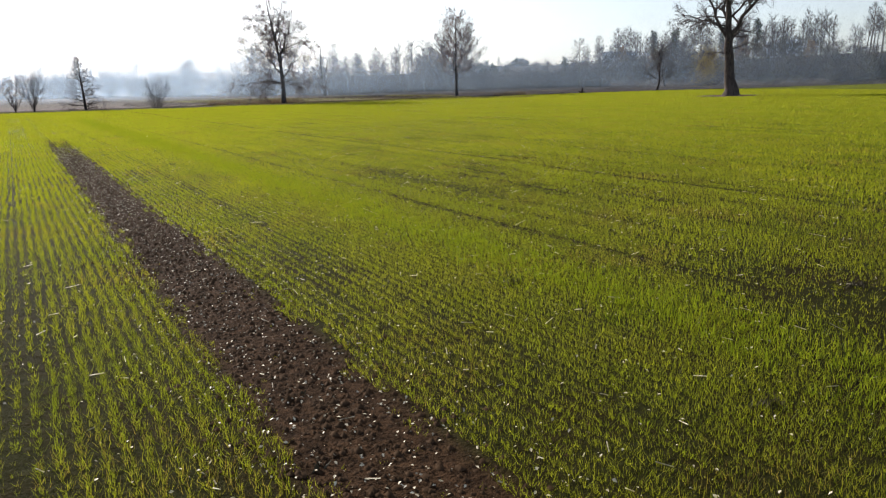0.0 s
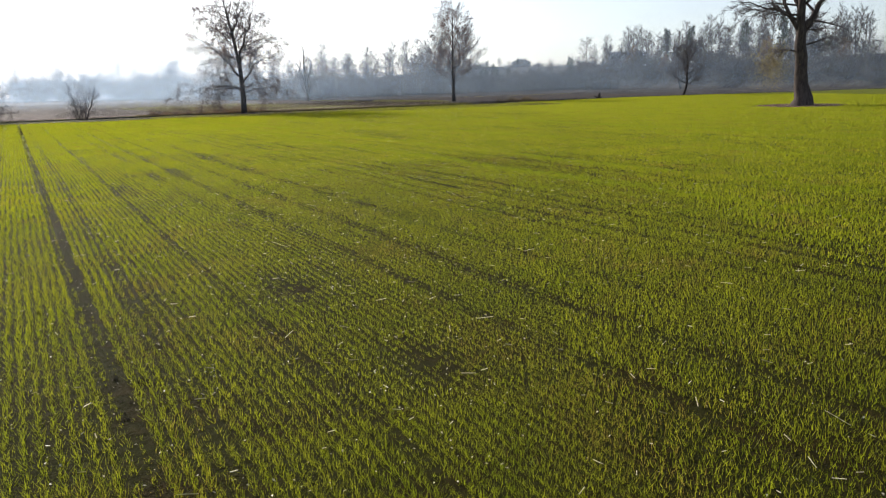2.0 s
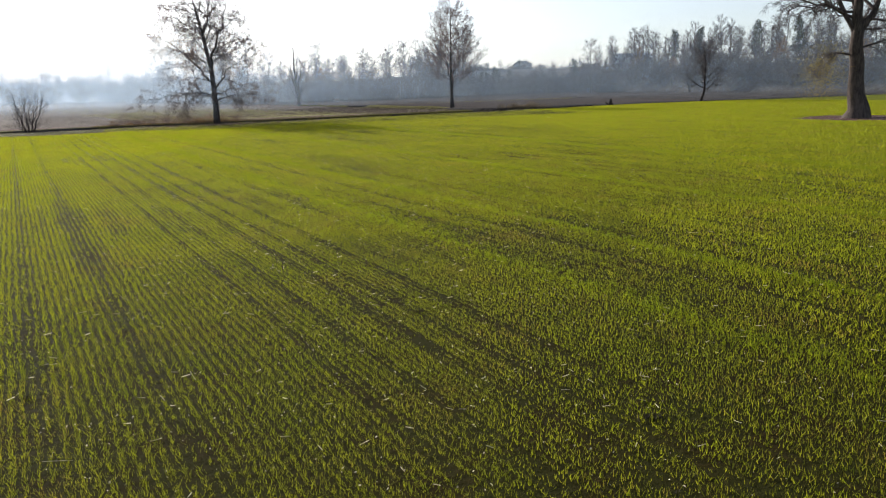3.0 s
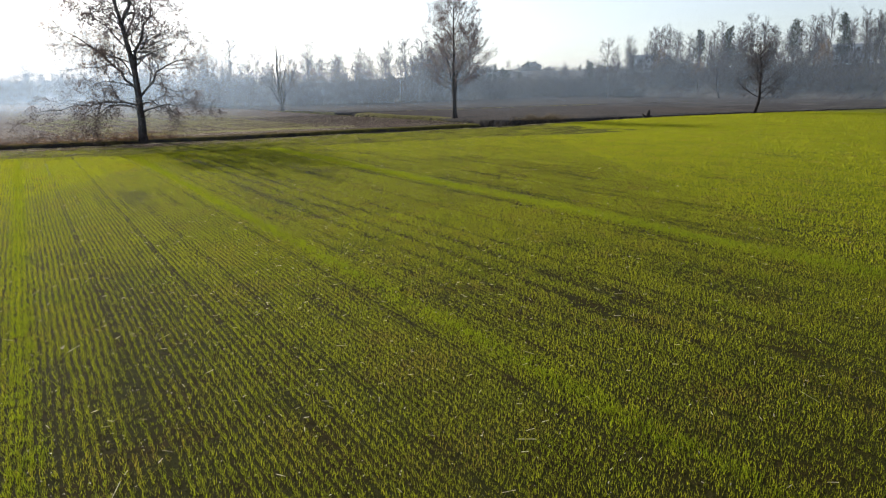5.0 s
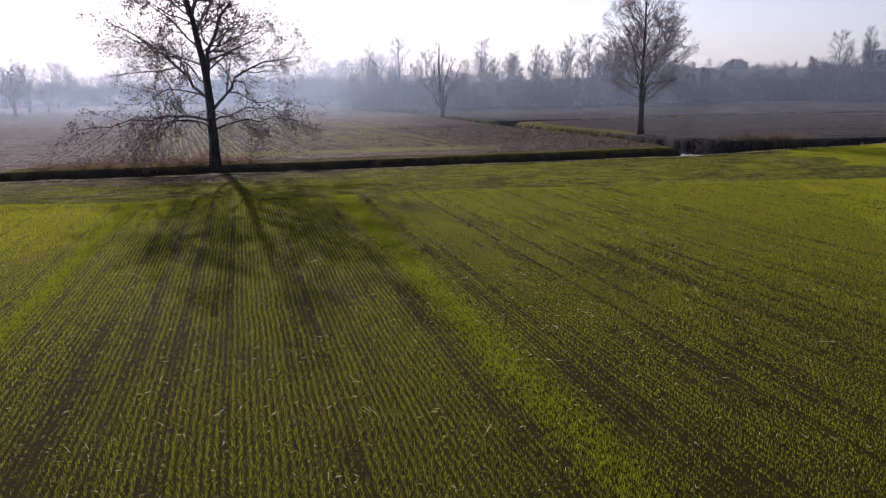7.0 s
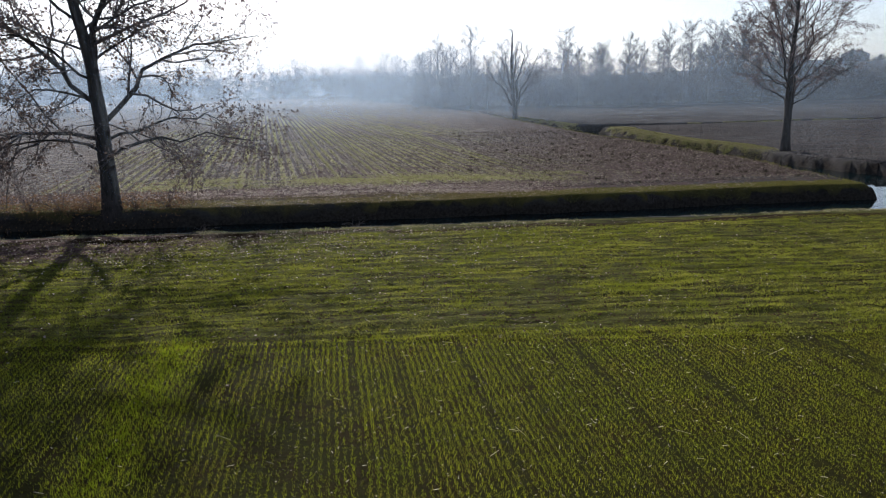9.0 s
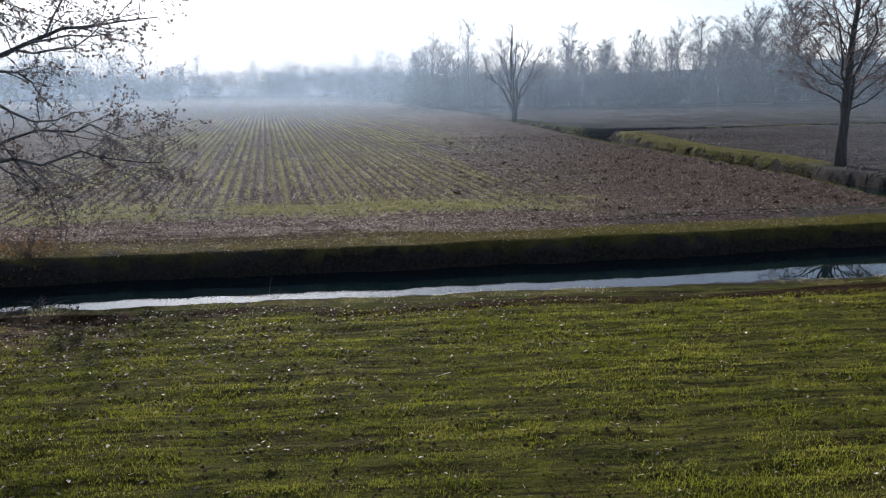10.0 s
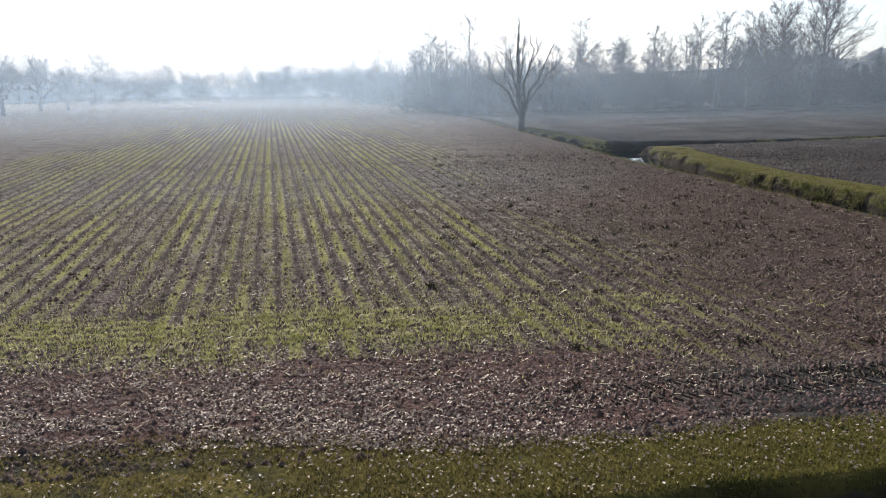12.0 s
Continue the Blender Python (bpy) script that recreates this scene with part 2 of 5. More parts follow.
    def soft(name, lo=0.35, hi=0.65):
        return k.ramp(k.math("ADD", k.attr(name), k.math("MULTIPLY", k.math("SUBTRACT", mid, 0.5), 0.9)), lo, hi)

    c = k.mix(soft("crop"), plough, crop)
    c = k.mix(soft("stubble"), c, stub)
    c = k.mix(soft("verge"), c, turf)
    c = k.mix(soft("litter"), c, litter)
    c = k.mix(soft("bare"), c, soil)
    c = k.mix(k.math("MULTIPLY", k.attr("pale"), k.ramp(mid, 0.2, 0.5)), c, (0.26, 0.21, 0.165))
    c = k.mix(k.attr("bank"), c, mud)
    k.color(c)
    fine = k.math("SUBTRACT", fine, k.math("MULTIPLY", k.attr("headland"), k.math("MULTIPLY", groove, 0.9)))
    h = k.math("ADD", k.math("MULTIPLY", fine, 0.8), k.math("ADD", k.math("MULTIPLY", grit, 0.25), k.math("MULTIPLY", mid, 0.6)))
    k.bump(h, 0.22)
    k.b.inputs["Roughness"].default_value = 0.95
    k.b.inputs["Specular IOR Level"].default_value = 0.04
    return k.m


k = Mat("ditch_water")
k.color((0.004, 0.011, 0.0135))
k.b.inputs["Roughness"].default_value = 0.02
k.b.inputs["IOR"].default_value = 1.33
k.b.inputs["Specular IOR Level"].default_value = 0.5
# tint that puts the blue of the higher sky into the reflection
k.b.inputs["Specular Tint"].default_value = (0.72, 0.96, 1.0, 1)
k.bump(k.noise(1.5, 3), 0.0003)
M_WATER = k.m



# Translucent sheets whose colour stands in for haze in the air.
def haze_mat(name, through, back):
    k = Mat(name)
    veil = k.t.nodes.new("ShaderNodeBsdfTranslucent")
    veil.inputs["Color"].default_value = (*through, 1)
    clear = k.t.nodes.new("ShaderNodeBsdfTransparent")
    both = k.t.nodes.new("ShaderNodeMixShader")
    k.put(both.inputs[0], k.math("MULTIPLY", k.attr("haziness"), k.ramp(k.noise(0.02, 3), 0.25, 0.7, 0.9, 1.08)))
    k.t.links.new(clear.outputs[0], both.inputs[1])
    face = k.t.nodes.new("ShaderNodeBsdfDiffuse")
    face.inputs["Color"].default_value = (*back, 1)
    drops = k.t.nodes.new("ShaderNodeAddShader")
    k.t.links.new(veil.outputs[0], drops.inputs[0])
    k.t.links.new(face.outputs[0], drops.inputs[1])
    k.t.links.new(drops.outputs[0], both.inputs[2])
    k.t.links.new(both.outputs[0], k.out.inputs["Surface"])
    return k.m


M_HAZE = haze_mat("mist", (0.247, 0.312, 0.382), (0.2, 0.258, 0.32))
# paler, less blue copy: the far haze's glow towards the sun, put into colour
M_PALE_HAZE = haze_mat("pale_far_haze", (0.318, 0.362, 0.412), (0.26, 0.3, 0.35))


def plain_mat(name, a, b, scale=0.6):
    k = Mat(name)
    k.color(k.mix(k.noise(scale, 4), a, b))
    return k.m


M_WALL = plain_mat("pale_render", (0.62, 0.62, 0.62), (0.76, 0.75, 0.74))
M_WALL_WARM = plain_mat("ochre_render", (0.15, 0.115, 0.09), (0.22, 0.175, 0.14))
M_SHED = plain_mat("weathered_boards", (0.035, 0.03, 0.026), (0.07, 0.06, 0.05))
M_ROOF = plain_mat("clay_tiles", (0.12, 0.08, 0.065), (0.2, 0.14, 0.12))
M_PANE = plain_mat("dark_glazing", (0.03, 0.035, 0.04), (0.06, 0.065, 0.07))

# ---------------------------------------------------------------- mesh helpers


def mesh_of(name, verts, faces, material, smooth=False):
    """A mesh from an array of points and an array of faces with 3 or 4 corners each."""
    verts, faces = np.asarray(verts, np.float32), np.asarray(faces, np.int32)
    me = bpy.data.meshes.new(name)
    n, c = faces.shape
    me.vertices.add(len(verts))
    me.vertices.foreach_set("co", verts.ravel())
    me.loops.add(n * c)
    me.loops.foreach_set("vertex_index", faces.ravel())
    me.polygons.add(n)
    me.polygons.foreach_set("loop_start", np.arange(0, n * c, c, dtype=np.int32))
    if smooth:
        me.polygons.foreach_set("use_smooth", np.ones(n, bool))
    me.materials.append(material)
    me.update(calc_edges=True)
    return me


def part(name, mesh, parent, label=""):
    ob = new(name, mesh)
    ob.parent = parent
    if label:
        ob["label"] = label
    return ob


def bm_mesh(name, bm, material):
    me = bpy.data.meshes.new(name)
    bm.to_mesh(me)
    bm.free()
    me.materials.append(material)
    return me


def box(bm, x0, x1, y0, y1, z0, z1):
    v = [bm.verts.new((x, y, z)) for z in (z0, z1) for x, y in ((x0, y0), (x1, y0), (x1, y1), (x0, y1))]
    for f in ((3, 2, 1, 0), (4, 5, 6, 7), (0, 1, 5, 4), (1, 2, 6, 5), (2, 3, 7, 6), (3, 0, 4, 7)):
        bm.faces.new([v[i] for i in f])


def value_noise(x, y, scale, seed):
    """Smooth noise in 0..1 over the plan."""
    g = np.random.default_rng(seed).random((64, 64))
    x, y = np.asarray(x) / scale, np.asarray(y) / scale
    i, j = np.floor(x).astype(int), np.floor(y).astype(int)
    fx, fy = x - i, y - j
    fx, fy = fx * fx * (3 - 2 * fx), fy * fy * (3 - 2 * fy)
    a = g[i % 64, j % 64] * (1 - fx) + g[(i + 1) % 64, j % 64] * fx
    b = g[i % 64, (j + 1) % 64] * (1 - fx) + g[(i + 1) % 64, (j + 1) % 64] * fx
    return a * (1 - fy) + b * fy


def step(x, a, b):
    s = np.clip((np.asarray(x, float) - a) / (b - a), 0, 1)
    return s * s * (3 - 2 * s)


# ---------------------------------------------------------------- the lie of the land
NEAR_X, NEAR_Y = (-300, -60, -40, -22, -5, 4, 14, 25, 32, 50, 56, 80, 130, 300), (20, 31.3, 33.0, 34.8, 36.75, 37.45, 38.15, 39.5, 41.8, 47.5, 49, 49.5, 49, 44)
FAR_X, FAR_Y = (-300, -60, -40, -26, -16, -4.4, 4.6, 15.5, 20, 27, 33, 36, 45, 56, 80, 130, 300), (24.5, 36.5, 39, 41.5, 42.2, 43.3, 44.4, 45.9, 46.7, 47.6, 52, 54, 54.5, 54, 53, 52, 47)
BL_Y, BL_X = (44, 49, 57, 62, 68, 74.8, 79, 83, 86.4, 90.2, 96, 103, 119, 142, 170, 230, 330), (26.9, 26.5, 26.4, 26.2, 25.0, 24.0, 22.8, 22.0, 21.3, 20.3, 19.5, 18.6, 16.6, 13.4, 10.5, -4, -30)
BR_Y, BR_X = (44, 52, 55, 63, 69, 72, 75, 78, 81, 84, 90, 96, 101, 104, 107, 114, 119, 142, 170, 230, 330), (40, 37, 35, 31.4, 29.6, 29.0, 28.3, 27.4, 26.6, 25.9, 25.2, 24.9, 24.9, 25.3, 24.6, 21.4, 20.4, 16.2, 13, -2, -28)
CX, CY = (20, 26, 32.5, 43, 56, 90, 160, 260), (110, 110, 111, 112.6, 116, 121, 127, 133)
WATER_Z = -0.9


def near_edge(x):
    return np.interp(x, NEAR_X, NEAR_Y)


def far_edge(x):
    return np.interp(x, FAR_X, FAR_Y)


def verge_width(x):
    """How wide the grass beyond the main ditch is."""
    return np.interp(x, (-6, 0, 4, 12), (3.0, 2.9, 2.1, 1.75))


def ditch_depth(x, y):
    """How far below the fields the ditches lie, and 0 outside them."""
    wob = 0.5 * (value_noise(x, y, 2.3, 5) - 0.5) + 0.26 * (value_noise(x, y, 0.7, 6) - 0.5)
    a0, a1 = y - near_edge(x) + wob, far_edge(x) - y + wob
    d = 1.55 * np.minimum(step(a0, 0.0, 1.1), step(a1, 0.0, 0.8))
    b0, b1 = x - np.interp(y, BL_Y, BL_X) + wob, np.interp(y, BR_Y, BR_X) - x + wob
    b = 1.5 * np.minimum(step(b0, 0.0, 1.1), step(b1, 0.0, 0.7)) * (y > 45)
    c0 = np.interp(x, (22, 28, 36, 50), (3.2, 2.9, 1.7, 1.25)) - np.abs(y - np.interp(x, CX, CY)) + wob
    c = 1.2 * step(c0, 0.0, 0.9) * (x > 22)
    return np.maximum(np.maximum(d, b), c)


def embankment(x, y):
    """The rise under the eastern wood, and the low hill to the north-east."""
    e = 10.0 * step(x, 171, 184) * step(y, 262, 236)
    hill = 15.0 * step(0.45 * x + 0.9 * y, 262, 430) * step(x, 110, 210)
    return np.maximum(e, hill)


def land(x, y):
    x, y = np.asarray(x, float), np.asarray(y, float)
    z = 0.08 * (value_noise(x, y, 9.0, 1) - 0.5) + 0.05 * (value_noise(x, y, 2.0, 2) - 0.5)
    levee = np.interp(y, BR_Y, BR_X)
    z = z + 0.2 * np.exp(-((x - levee - 1.6) / 1.4) ** 2) * step(y, 68, 76) * step(y, 106, 102)
    # the sown end strip beside the ditch is lumpy, with low ridges left by the drill
    off = near_edge(x) - y
    rough = step(off, 0.2, 0.8) * step(off, 16.5, 14.0) * step(np.abs(x), 40, 30)
    bow = off + 0.25 * value_noise(x, y, 3.0, 111)
    z = z + rough * (0.021 * np.sin(bow * 2 * np.pi / 0.64) + 0.07 * (value_noise(x, y * 1.4, 0.7, 112) - 0.5) + 0.05 * (value_noise(x, y * 2.5, 1.7, 113) - 0.5))
    return z - ditch_depth(x, y) + embankment(x, y)


def lane(x, y):
    """Across and along the crop rows."""
    a = radians(ROW_TURN)
    return x * math.cos(a) + y * math.sin(a), -x * math.sin(a) + y * math.cos(a)


def unlane(u, v):
    a = radians(ROW_TURN)
    return u * math.cos(a) - v * math.sin(a), u * math.sin(a) + v * math.cos(a)


HEADLAND = 22.8
FLIGHT = (np.array((-43.0, -100.0)), np.array((2.0, 14.0)))     # the strip of field that is seen from close by


def off_strip(x, y):
    a, b = FLIGHT
    d = b - a
    s = np.clip(((x - a[0]) * d[0] + (y - a[1]) * d[1]) / (d @ d), 0, 1.25)
    return np.hypot(x - a[0] - s * d[0], y - a[1] - s * d[1])


def spaced(*runs):
    out = []
    for a, b, h in runs:
        out.append(np.arange(a, b, h))
    return np.concatenate(out)


gx = spaced((-2600, -400, 200), (-400, -100, 20), (-100, -30, 2), (-30, -20, 0.5), (-20, 24, 0.25), (24, 60, 0.5), (60, 140, 3), (140, 300, 5), (300, 500, 20), (500, 2700, 200))
gy = spaced((-900, -150, 75), (-150, 21, 4), (21, 38, 0.16), (38, 54, 0.25), (54, 125, 0.6), (125, 250, 3), (250, 620, 15), (620, 3400, 200))
X, Y = np.meshgrid(gx, gy)
Z = land(X, Y)
nx, ny = len(gx), len(gy)


def on_ground(x, y):
    """Height of the ground's surface."""
    i, j = np.clip(np.searchsorted(gx, x) - 1, 0, nx - 2), np.clip(np.searchsorted(gy, y) - 1, 0, ny - 2)
    fx, fy = (x - gx[i]) / (gx[i + 1] - gx[i]), (y - gy[j]) / (gy[j + 1] - gy[j])
    return (Z[j, i] * (1 - fx) + Z[j, i + 1] * fx) * (1 - fy) + (Z[j + 1, i] * (1 - fx) + Z[j + 1, i + 1] * fx) * fy


idx = np.arange(nx * ny).reshape(ny, nx)
quads = np.stack([idx[:-1, :-1], idx[:-1, 1:], idx[1:, 1:], idx[1:, :-1]], -1).reshape(-1, 4)
ground_mesh = mesh_of("ground", np.stack([X, Y, Z], -1).reshape(-1, 3), quads, ground_mat(), True)
south = step(near_edge(X) - Y, -0.1, 0.4)
u, v = lane(X, Y)
between = (Y > far_edge(X) - 0.3) & (X < np.interp(Y, BL_Y, BL_X) + 0.3)
depth = ditch_depth(X, Y)
edge_far = Y - far_edge(X)
zones = {
    "crop": south,
    "closed": step(off_strip(X, Y), 7, 34) * south,
    "stubble": between * step(edge_far, 3.5, 5.5) * 1.0,
    "weeds": step(edge_far, 4, 6) * step(X + 0.2 * (Y - 55), 21, 6) * step(Y, 230, 120) * step(X + 0.24 * (Y - 50), -26, -18),
    "verge": np.maximum(step(near_edge(X) - Y, 0.75, 0.4) * (south > 0.2) * (0.25 + 0.5 * value_noise(X, Y, 1.6, 125)), between * step(edge_far - verge_width(X), 0.4, -0.3) * (0.55 + 0.25 * step(X, -4, 8)) + (X > 25) * (Y > far_edge(X)) * (X > np.interp(Y, BR_Y, BR_X) + 0.2) * step(X - np.interp(Y, BR_Y, BR_X), 3.6, 2.6) * step(Y, 64, 74) * (Y < 107) * 0.8),
    "litter": np.maximum(between * step(edge_far, 8.0, 5.5) * step(X, 16, 2) * 1.0 * step(edge_far - verge_width(X), -0.3, 0.4),
                         south * np.exp(-(((X + 17) / 13) ** 2)) * step(near_edge(X) - Y, 8.5, 2) * 0.8) + 0.8 * step(np.hypot(X - 40.4, Y + 13.2), 7.0, 5.0),
    "headland": south * step(Y, 22.2, 23.4) * step(X, 38, 30),
    "bare": south * step(np.abs(near_edge(X) - Y - 1.15 - 0.8 * (value_noise(X, Y * 0, 3.0, 106) - 0.5)), 0.7, 0.2) * (0.45 + 0.6 * value_noise(X, Y * 0, 2.0, 107)),
    "reddish": between * step(X + 0.05 * (Y - 50) + 5 * (value_noise(X, Y, 3.0, 123) - 0.5), 3, 19) * 0.75,
    "pale": np.maximum((X < -60) * step(Y - 0.3 * (X + 120), 256, 264) * step(Y, 420, 380) * 0.9,
                       np.exp(-((Y - np.interp(X, (15, 32, 77, 119, 168), (188, 194, 206, 216, 220))) / 1.3) ** 2) * (X > 15) * (X < 168)),
    "bank": step(depth, 0.05, 0.35),
}
for name, values in zones.items():
    a = ground_mesh.attributes.new(name, "FLOAT", "POINT")
    a.data.foreach_set("value", np.ascontiguousarray(values, np.float32).ravel())
ground = tagged(new("ground", ground_mesh), "winter wheat, stubble and ploughed fields cut by muddy ditches", "field", kind="structure")

# water lies in the ditches, a level sheet just above their beds
wx, wy = spaced((-100, -30, 10), (-30, 62, 2), (62, 131, 10)), spaced((28, 130, 2), (130, 250, 10))
WX, WY = np.meshgrid(wx, wy)
wi = np.arange(WX.size).reshape(WX.shape)
wq = np.stack([wi[:-1, :-1], wi[:-1, 1:], wi[1:, 1:], wi[1:, :-1]], -1).reshape(-1, 4)
water = new("water", mesh_of("water", np.stack([WX, WY, np.full(WX.shape, WATER_Z)], -1).reshape(-1, 3), wq, M_WATER))
tagged(water, "still dark ditch water that mirrors the sky", "water", kind="structure")

# ---------------------------------------------------------------- trees


def unit(a):
    return a / np.maximum(np.linalg.norm(a, axis=-1, keepdims=True), 1e-9)


def tubes(P, R, sides):
    """Tapered tubes round polylines: P (n, k, 3), R (n, k)."""
    n, kk, _ = P.shape
    T = unit(np.gradient(P, axis=1))
    ref = np.where(np.abs(T[:, :1, 2:3]) > 0.8, np.array([1.0, 0.1, 0.0]), np.array([0.0, 0.1, 1.0]))
    A = unit(np.cross(T, np.broadcast_to(ref, T.shape)))
    B = np.cross(T, A)
    ang = np.arange(sides) * 2 * np.pi / sides
    ring = A[:, :, None] * np.cos(ang)[:, None] + B[:, :, None] * np.sin(ang)[:, None]
    V = P[:, :, None] + ring * R[:, :, None, None]
    i = np.arange(n * kk * sides).reshape(n, kk, sides)
    j = np.roll(i, -1, axis=2)
    F = np.stack([i[:, :-1], j[:, :-1], j[:, 1:], i[:, 1:]], -1).reshape(-1, 4)
    return V.reshape(-1, 3), F


def joined(pieces):
    V, F, n = [], [], 0
    for a, b in pieces:
        V.append(a)
        F.append(b + n)
        n += len(a)
    return np.concatenate(V), np.concatenate(F)


def along(P, s):
    """Points at the shares s of polylines P (n, k, 3), and the directions there."""
    kk = P.shape[1]
    q = np.clip(s * (kk - 1), 0, kk - 1.001)
    i = q.astype(int)
    f = (q - i)[:, None]
    r = np.arange(len(P))
    a, b = P[r, i], P[r, i + 1]
    return a + (b - a) * f, unit(b - a)


def sprout(rng, P, R, count, start, spread, share, droop, points=4, wiggle=0.12, upward=0.0, thin=0.6, least=0.006):
    """count side branches from each of the branches P; spread in degrees from the parent, share of its length, droop or rise of the tips."""
    n = len(P)
    src = np.repeat(np.arange(n), count)
    s = start + (1 - start) * (np.tile((np.arange(count) + 0.5) / count, n) + (rng.random(n * count) - 0.5) / count)
    s = np.clip(s, 0, 0.995)
    base, d = along(P[src], s)
    length = np.linalg.norm(np.diff(P, axis=1), axis=2).sum(1)[src] * share * (1.15 - 0.6 * s) * (0.6 + 0.8 * rng.random(n * count))
    side = unit(np.cross(d, rng.normal(size=(n * count, 3))))
    a = np.radians(spread * (0.7 + 0.6 * rng.random(n * count)))[:, None]
    heading = unit(d * np.cos(a) + side * np.sin(a) + np.array([0, 0, upward]))
    q = s * (R.shape[1] - 1)
    i = np.minimum(q.astype(int), R.shape[1] - 2)
    parent_r = R[src, i] + (R[src, i + 1] - R[src, i]) * (q - i)
    C = np.zeros((n * count, points, 3))
    C[:, 0] = base
    for m in range(1, points):
        heading = unit(heading + rng.normal(size=heading.shape) * wiggle + np.array([0, 0, -droop]) / points)
        C[:, m] = C[:, m - 1] + heading * (length / (points - 1))[:, None]
    r0 = np.maximum(np.minimum(parent_r * thin, length * 0.03), least)
    return C, r0[:, None] * np.linspace(1, 0.3, points)[None]


def spikes(rng, P, R):
    """The last twigs: one long pointed sliver each."""
    a, b = P[:, 0], P[:, -1]
    side = unit(np.cross(b - a, rng.normal(size=a.shape))) * R[:, :1]
    V = np.stack([a - side, a + side, b], 1).reshape(-1, 3)
    return V, np.arange(len(V)).reshape(-1, 3)


def bent(points, radii, count):
    """A smooth line through a few points."""
    p = np.array(points, float)
    s = np.concatenate([[0], np.cumsum(np.linalg.norm(np.diff(p, axis=0), axis=1))])
    s /= s[-1]
    t = np.linspace(0, 1, count)
    out = np.stack([np.interp(t, s, p[:, i]) for i in range(3)], 1)
    for _ in range(2):
        out[1:-1] = 0.25 * out[:-2] + 0.5 * out[1:-1] + 0.25 * out[2:]
    return out, np.interp(t, s if len(radii) == len(p) else np.linspace(0, 1, len(radii)), radii)


def leaf_cloud(rng, tips, size, jitter):
    """Small folded leaves round the given points."""
    n = len(tips)
    c = tips + rng.normal(size=(n, 3)) * jitter
    a = unit(rng.normal(size=(n, 3)))
    b = unit(np.cross(a, rng.normal(size=(n, 3))))
    w = (size * (0.6 + 0.8 * rng.random(n)))[:, None]
    fold = np.cross(a, b) * w * 0.35
    V = np.stack([c - a * w, c + b * w * 0.55 + fold, c + a * w, c - b * w * 0.55 + fold], 1).reshape(-1, 3)
    i = np.arange(n)[:, None] * 4
    F = np.concatenate([i + np.array([0, 1, 2]), i + np.array([0, 2, 3])])
    return V, F


def make_tree(name, label, seed, trunk, trunk_r, limbs, levels, leaves=None, bark=M_BARK, twig=M_TWIG, sides=10, limb_sides=6, split_limbs=True, bare_top=0.0):
    """trunk: points; limbs: (share of trunk, points relative to there, radius); levels: what sprout() takes, from the limbs on;
    leaves: (count, size, jitter, material); bare_top: share of them lost towards the top."""
    rng = np.random.default_rng(seed)
    root = tagged(new(name), label, "tree")
    TP, TR = bent(trunk, trunk_r, 16)
    TP[1:-1, :2] += rng.normal(size=(14, 2)) * 0.06 * np.array(trunk_r).max()
    tv, tf = tubes(TP[None], TR[None], sides)
    part("trunk", mesh_of("trunk", tv, tf, bark, True), root)
    LP, LR = [], []
    for s, pts, r in limbs:
        at = along(TP[None], np.array([s]))[0][0]
        p, rr = bent([(0, 0, 0), *pts], (r, r * 0.75, r * 0.45, max(0.012, r * 0.15)), 9 if split_limbs else 5)
        p[1:] += rng.normal(size=(len(p) - 1, 3)) * 0.017 * np.linalg.norm(p[-1])
        LP.append(p + at)
        LR.append(rr)
    LP, LR = np.array(LP), np.array(LR)
    if split_limbs:
        for p, r in zip(LP, LR):
            lv, lf = tubes(p[None], r[None], limb_sides)
            part("limb", mesh_of("limb", lv, lf, bark, True), root)
        fine = []
    else:
        fine = [tubes(LP, LR, limb_sides)]
    top = np.linspace(7, 15, LP.shape[1]).astype(int)
    P, R = np.concatenate([LP, TP[None, top]]), np.concatenate([LR, TR[None, top]])
    ends = []
    sprays = []
    for m, spec in enumerate(levels):
        if spec.get("sprays"):
            P, R = sprout(rng, P, R, **{a: b for a, b in spec.items() if a != "sprays"})
            sprays.append(spikes(rng, P, R))
            if m >= len(levels) - 2:
                ends.append(P.reshape(-1, 3))
            continue
        P, R = sprout(rng, P, R, **spec)
        fine.append(tubes(P, R, (4 if m == 0 else 3) if split_limbs else 3))
        if m >= len(levels) - 2:
            ends.append(P.reshape(-1, 3))
    fv, ff = joined(fine)
    if sprays:
        ff = np.concatenate([ff[:, [0, 1, 2]], ff[:, [0, 2, 3]]])
        fv, ff = joined([(fv, ff), *sprays])
    part("crown", mesh_of("crown", fv, ff, twig), root)
    if leaves:
        count, size, jitter, material = leaves
        tips = np.concatenate(ends)
        tips = tips[rng.random(len(tips)) >= bare_top * step(tips[:, 2], 5, 14)]
        pick = tips[rng.integers(0, len(tips), count)]
        lv, lf = leaf_cloud(rng, pick, size, jitter)
        part("foliage", mesh_of("foliage", lv, lf, material), root)
    return root


def stand(ob, x, y, turn=0.0, scale=1.0, sink=0.05):
    ob.matrix_basis = pose(x, y, float(land(x, y)) - sink, 0, 0, turn) @ Matrix.Diagonal((scale, scale, scale, 1))
    return ob


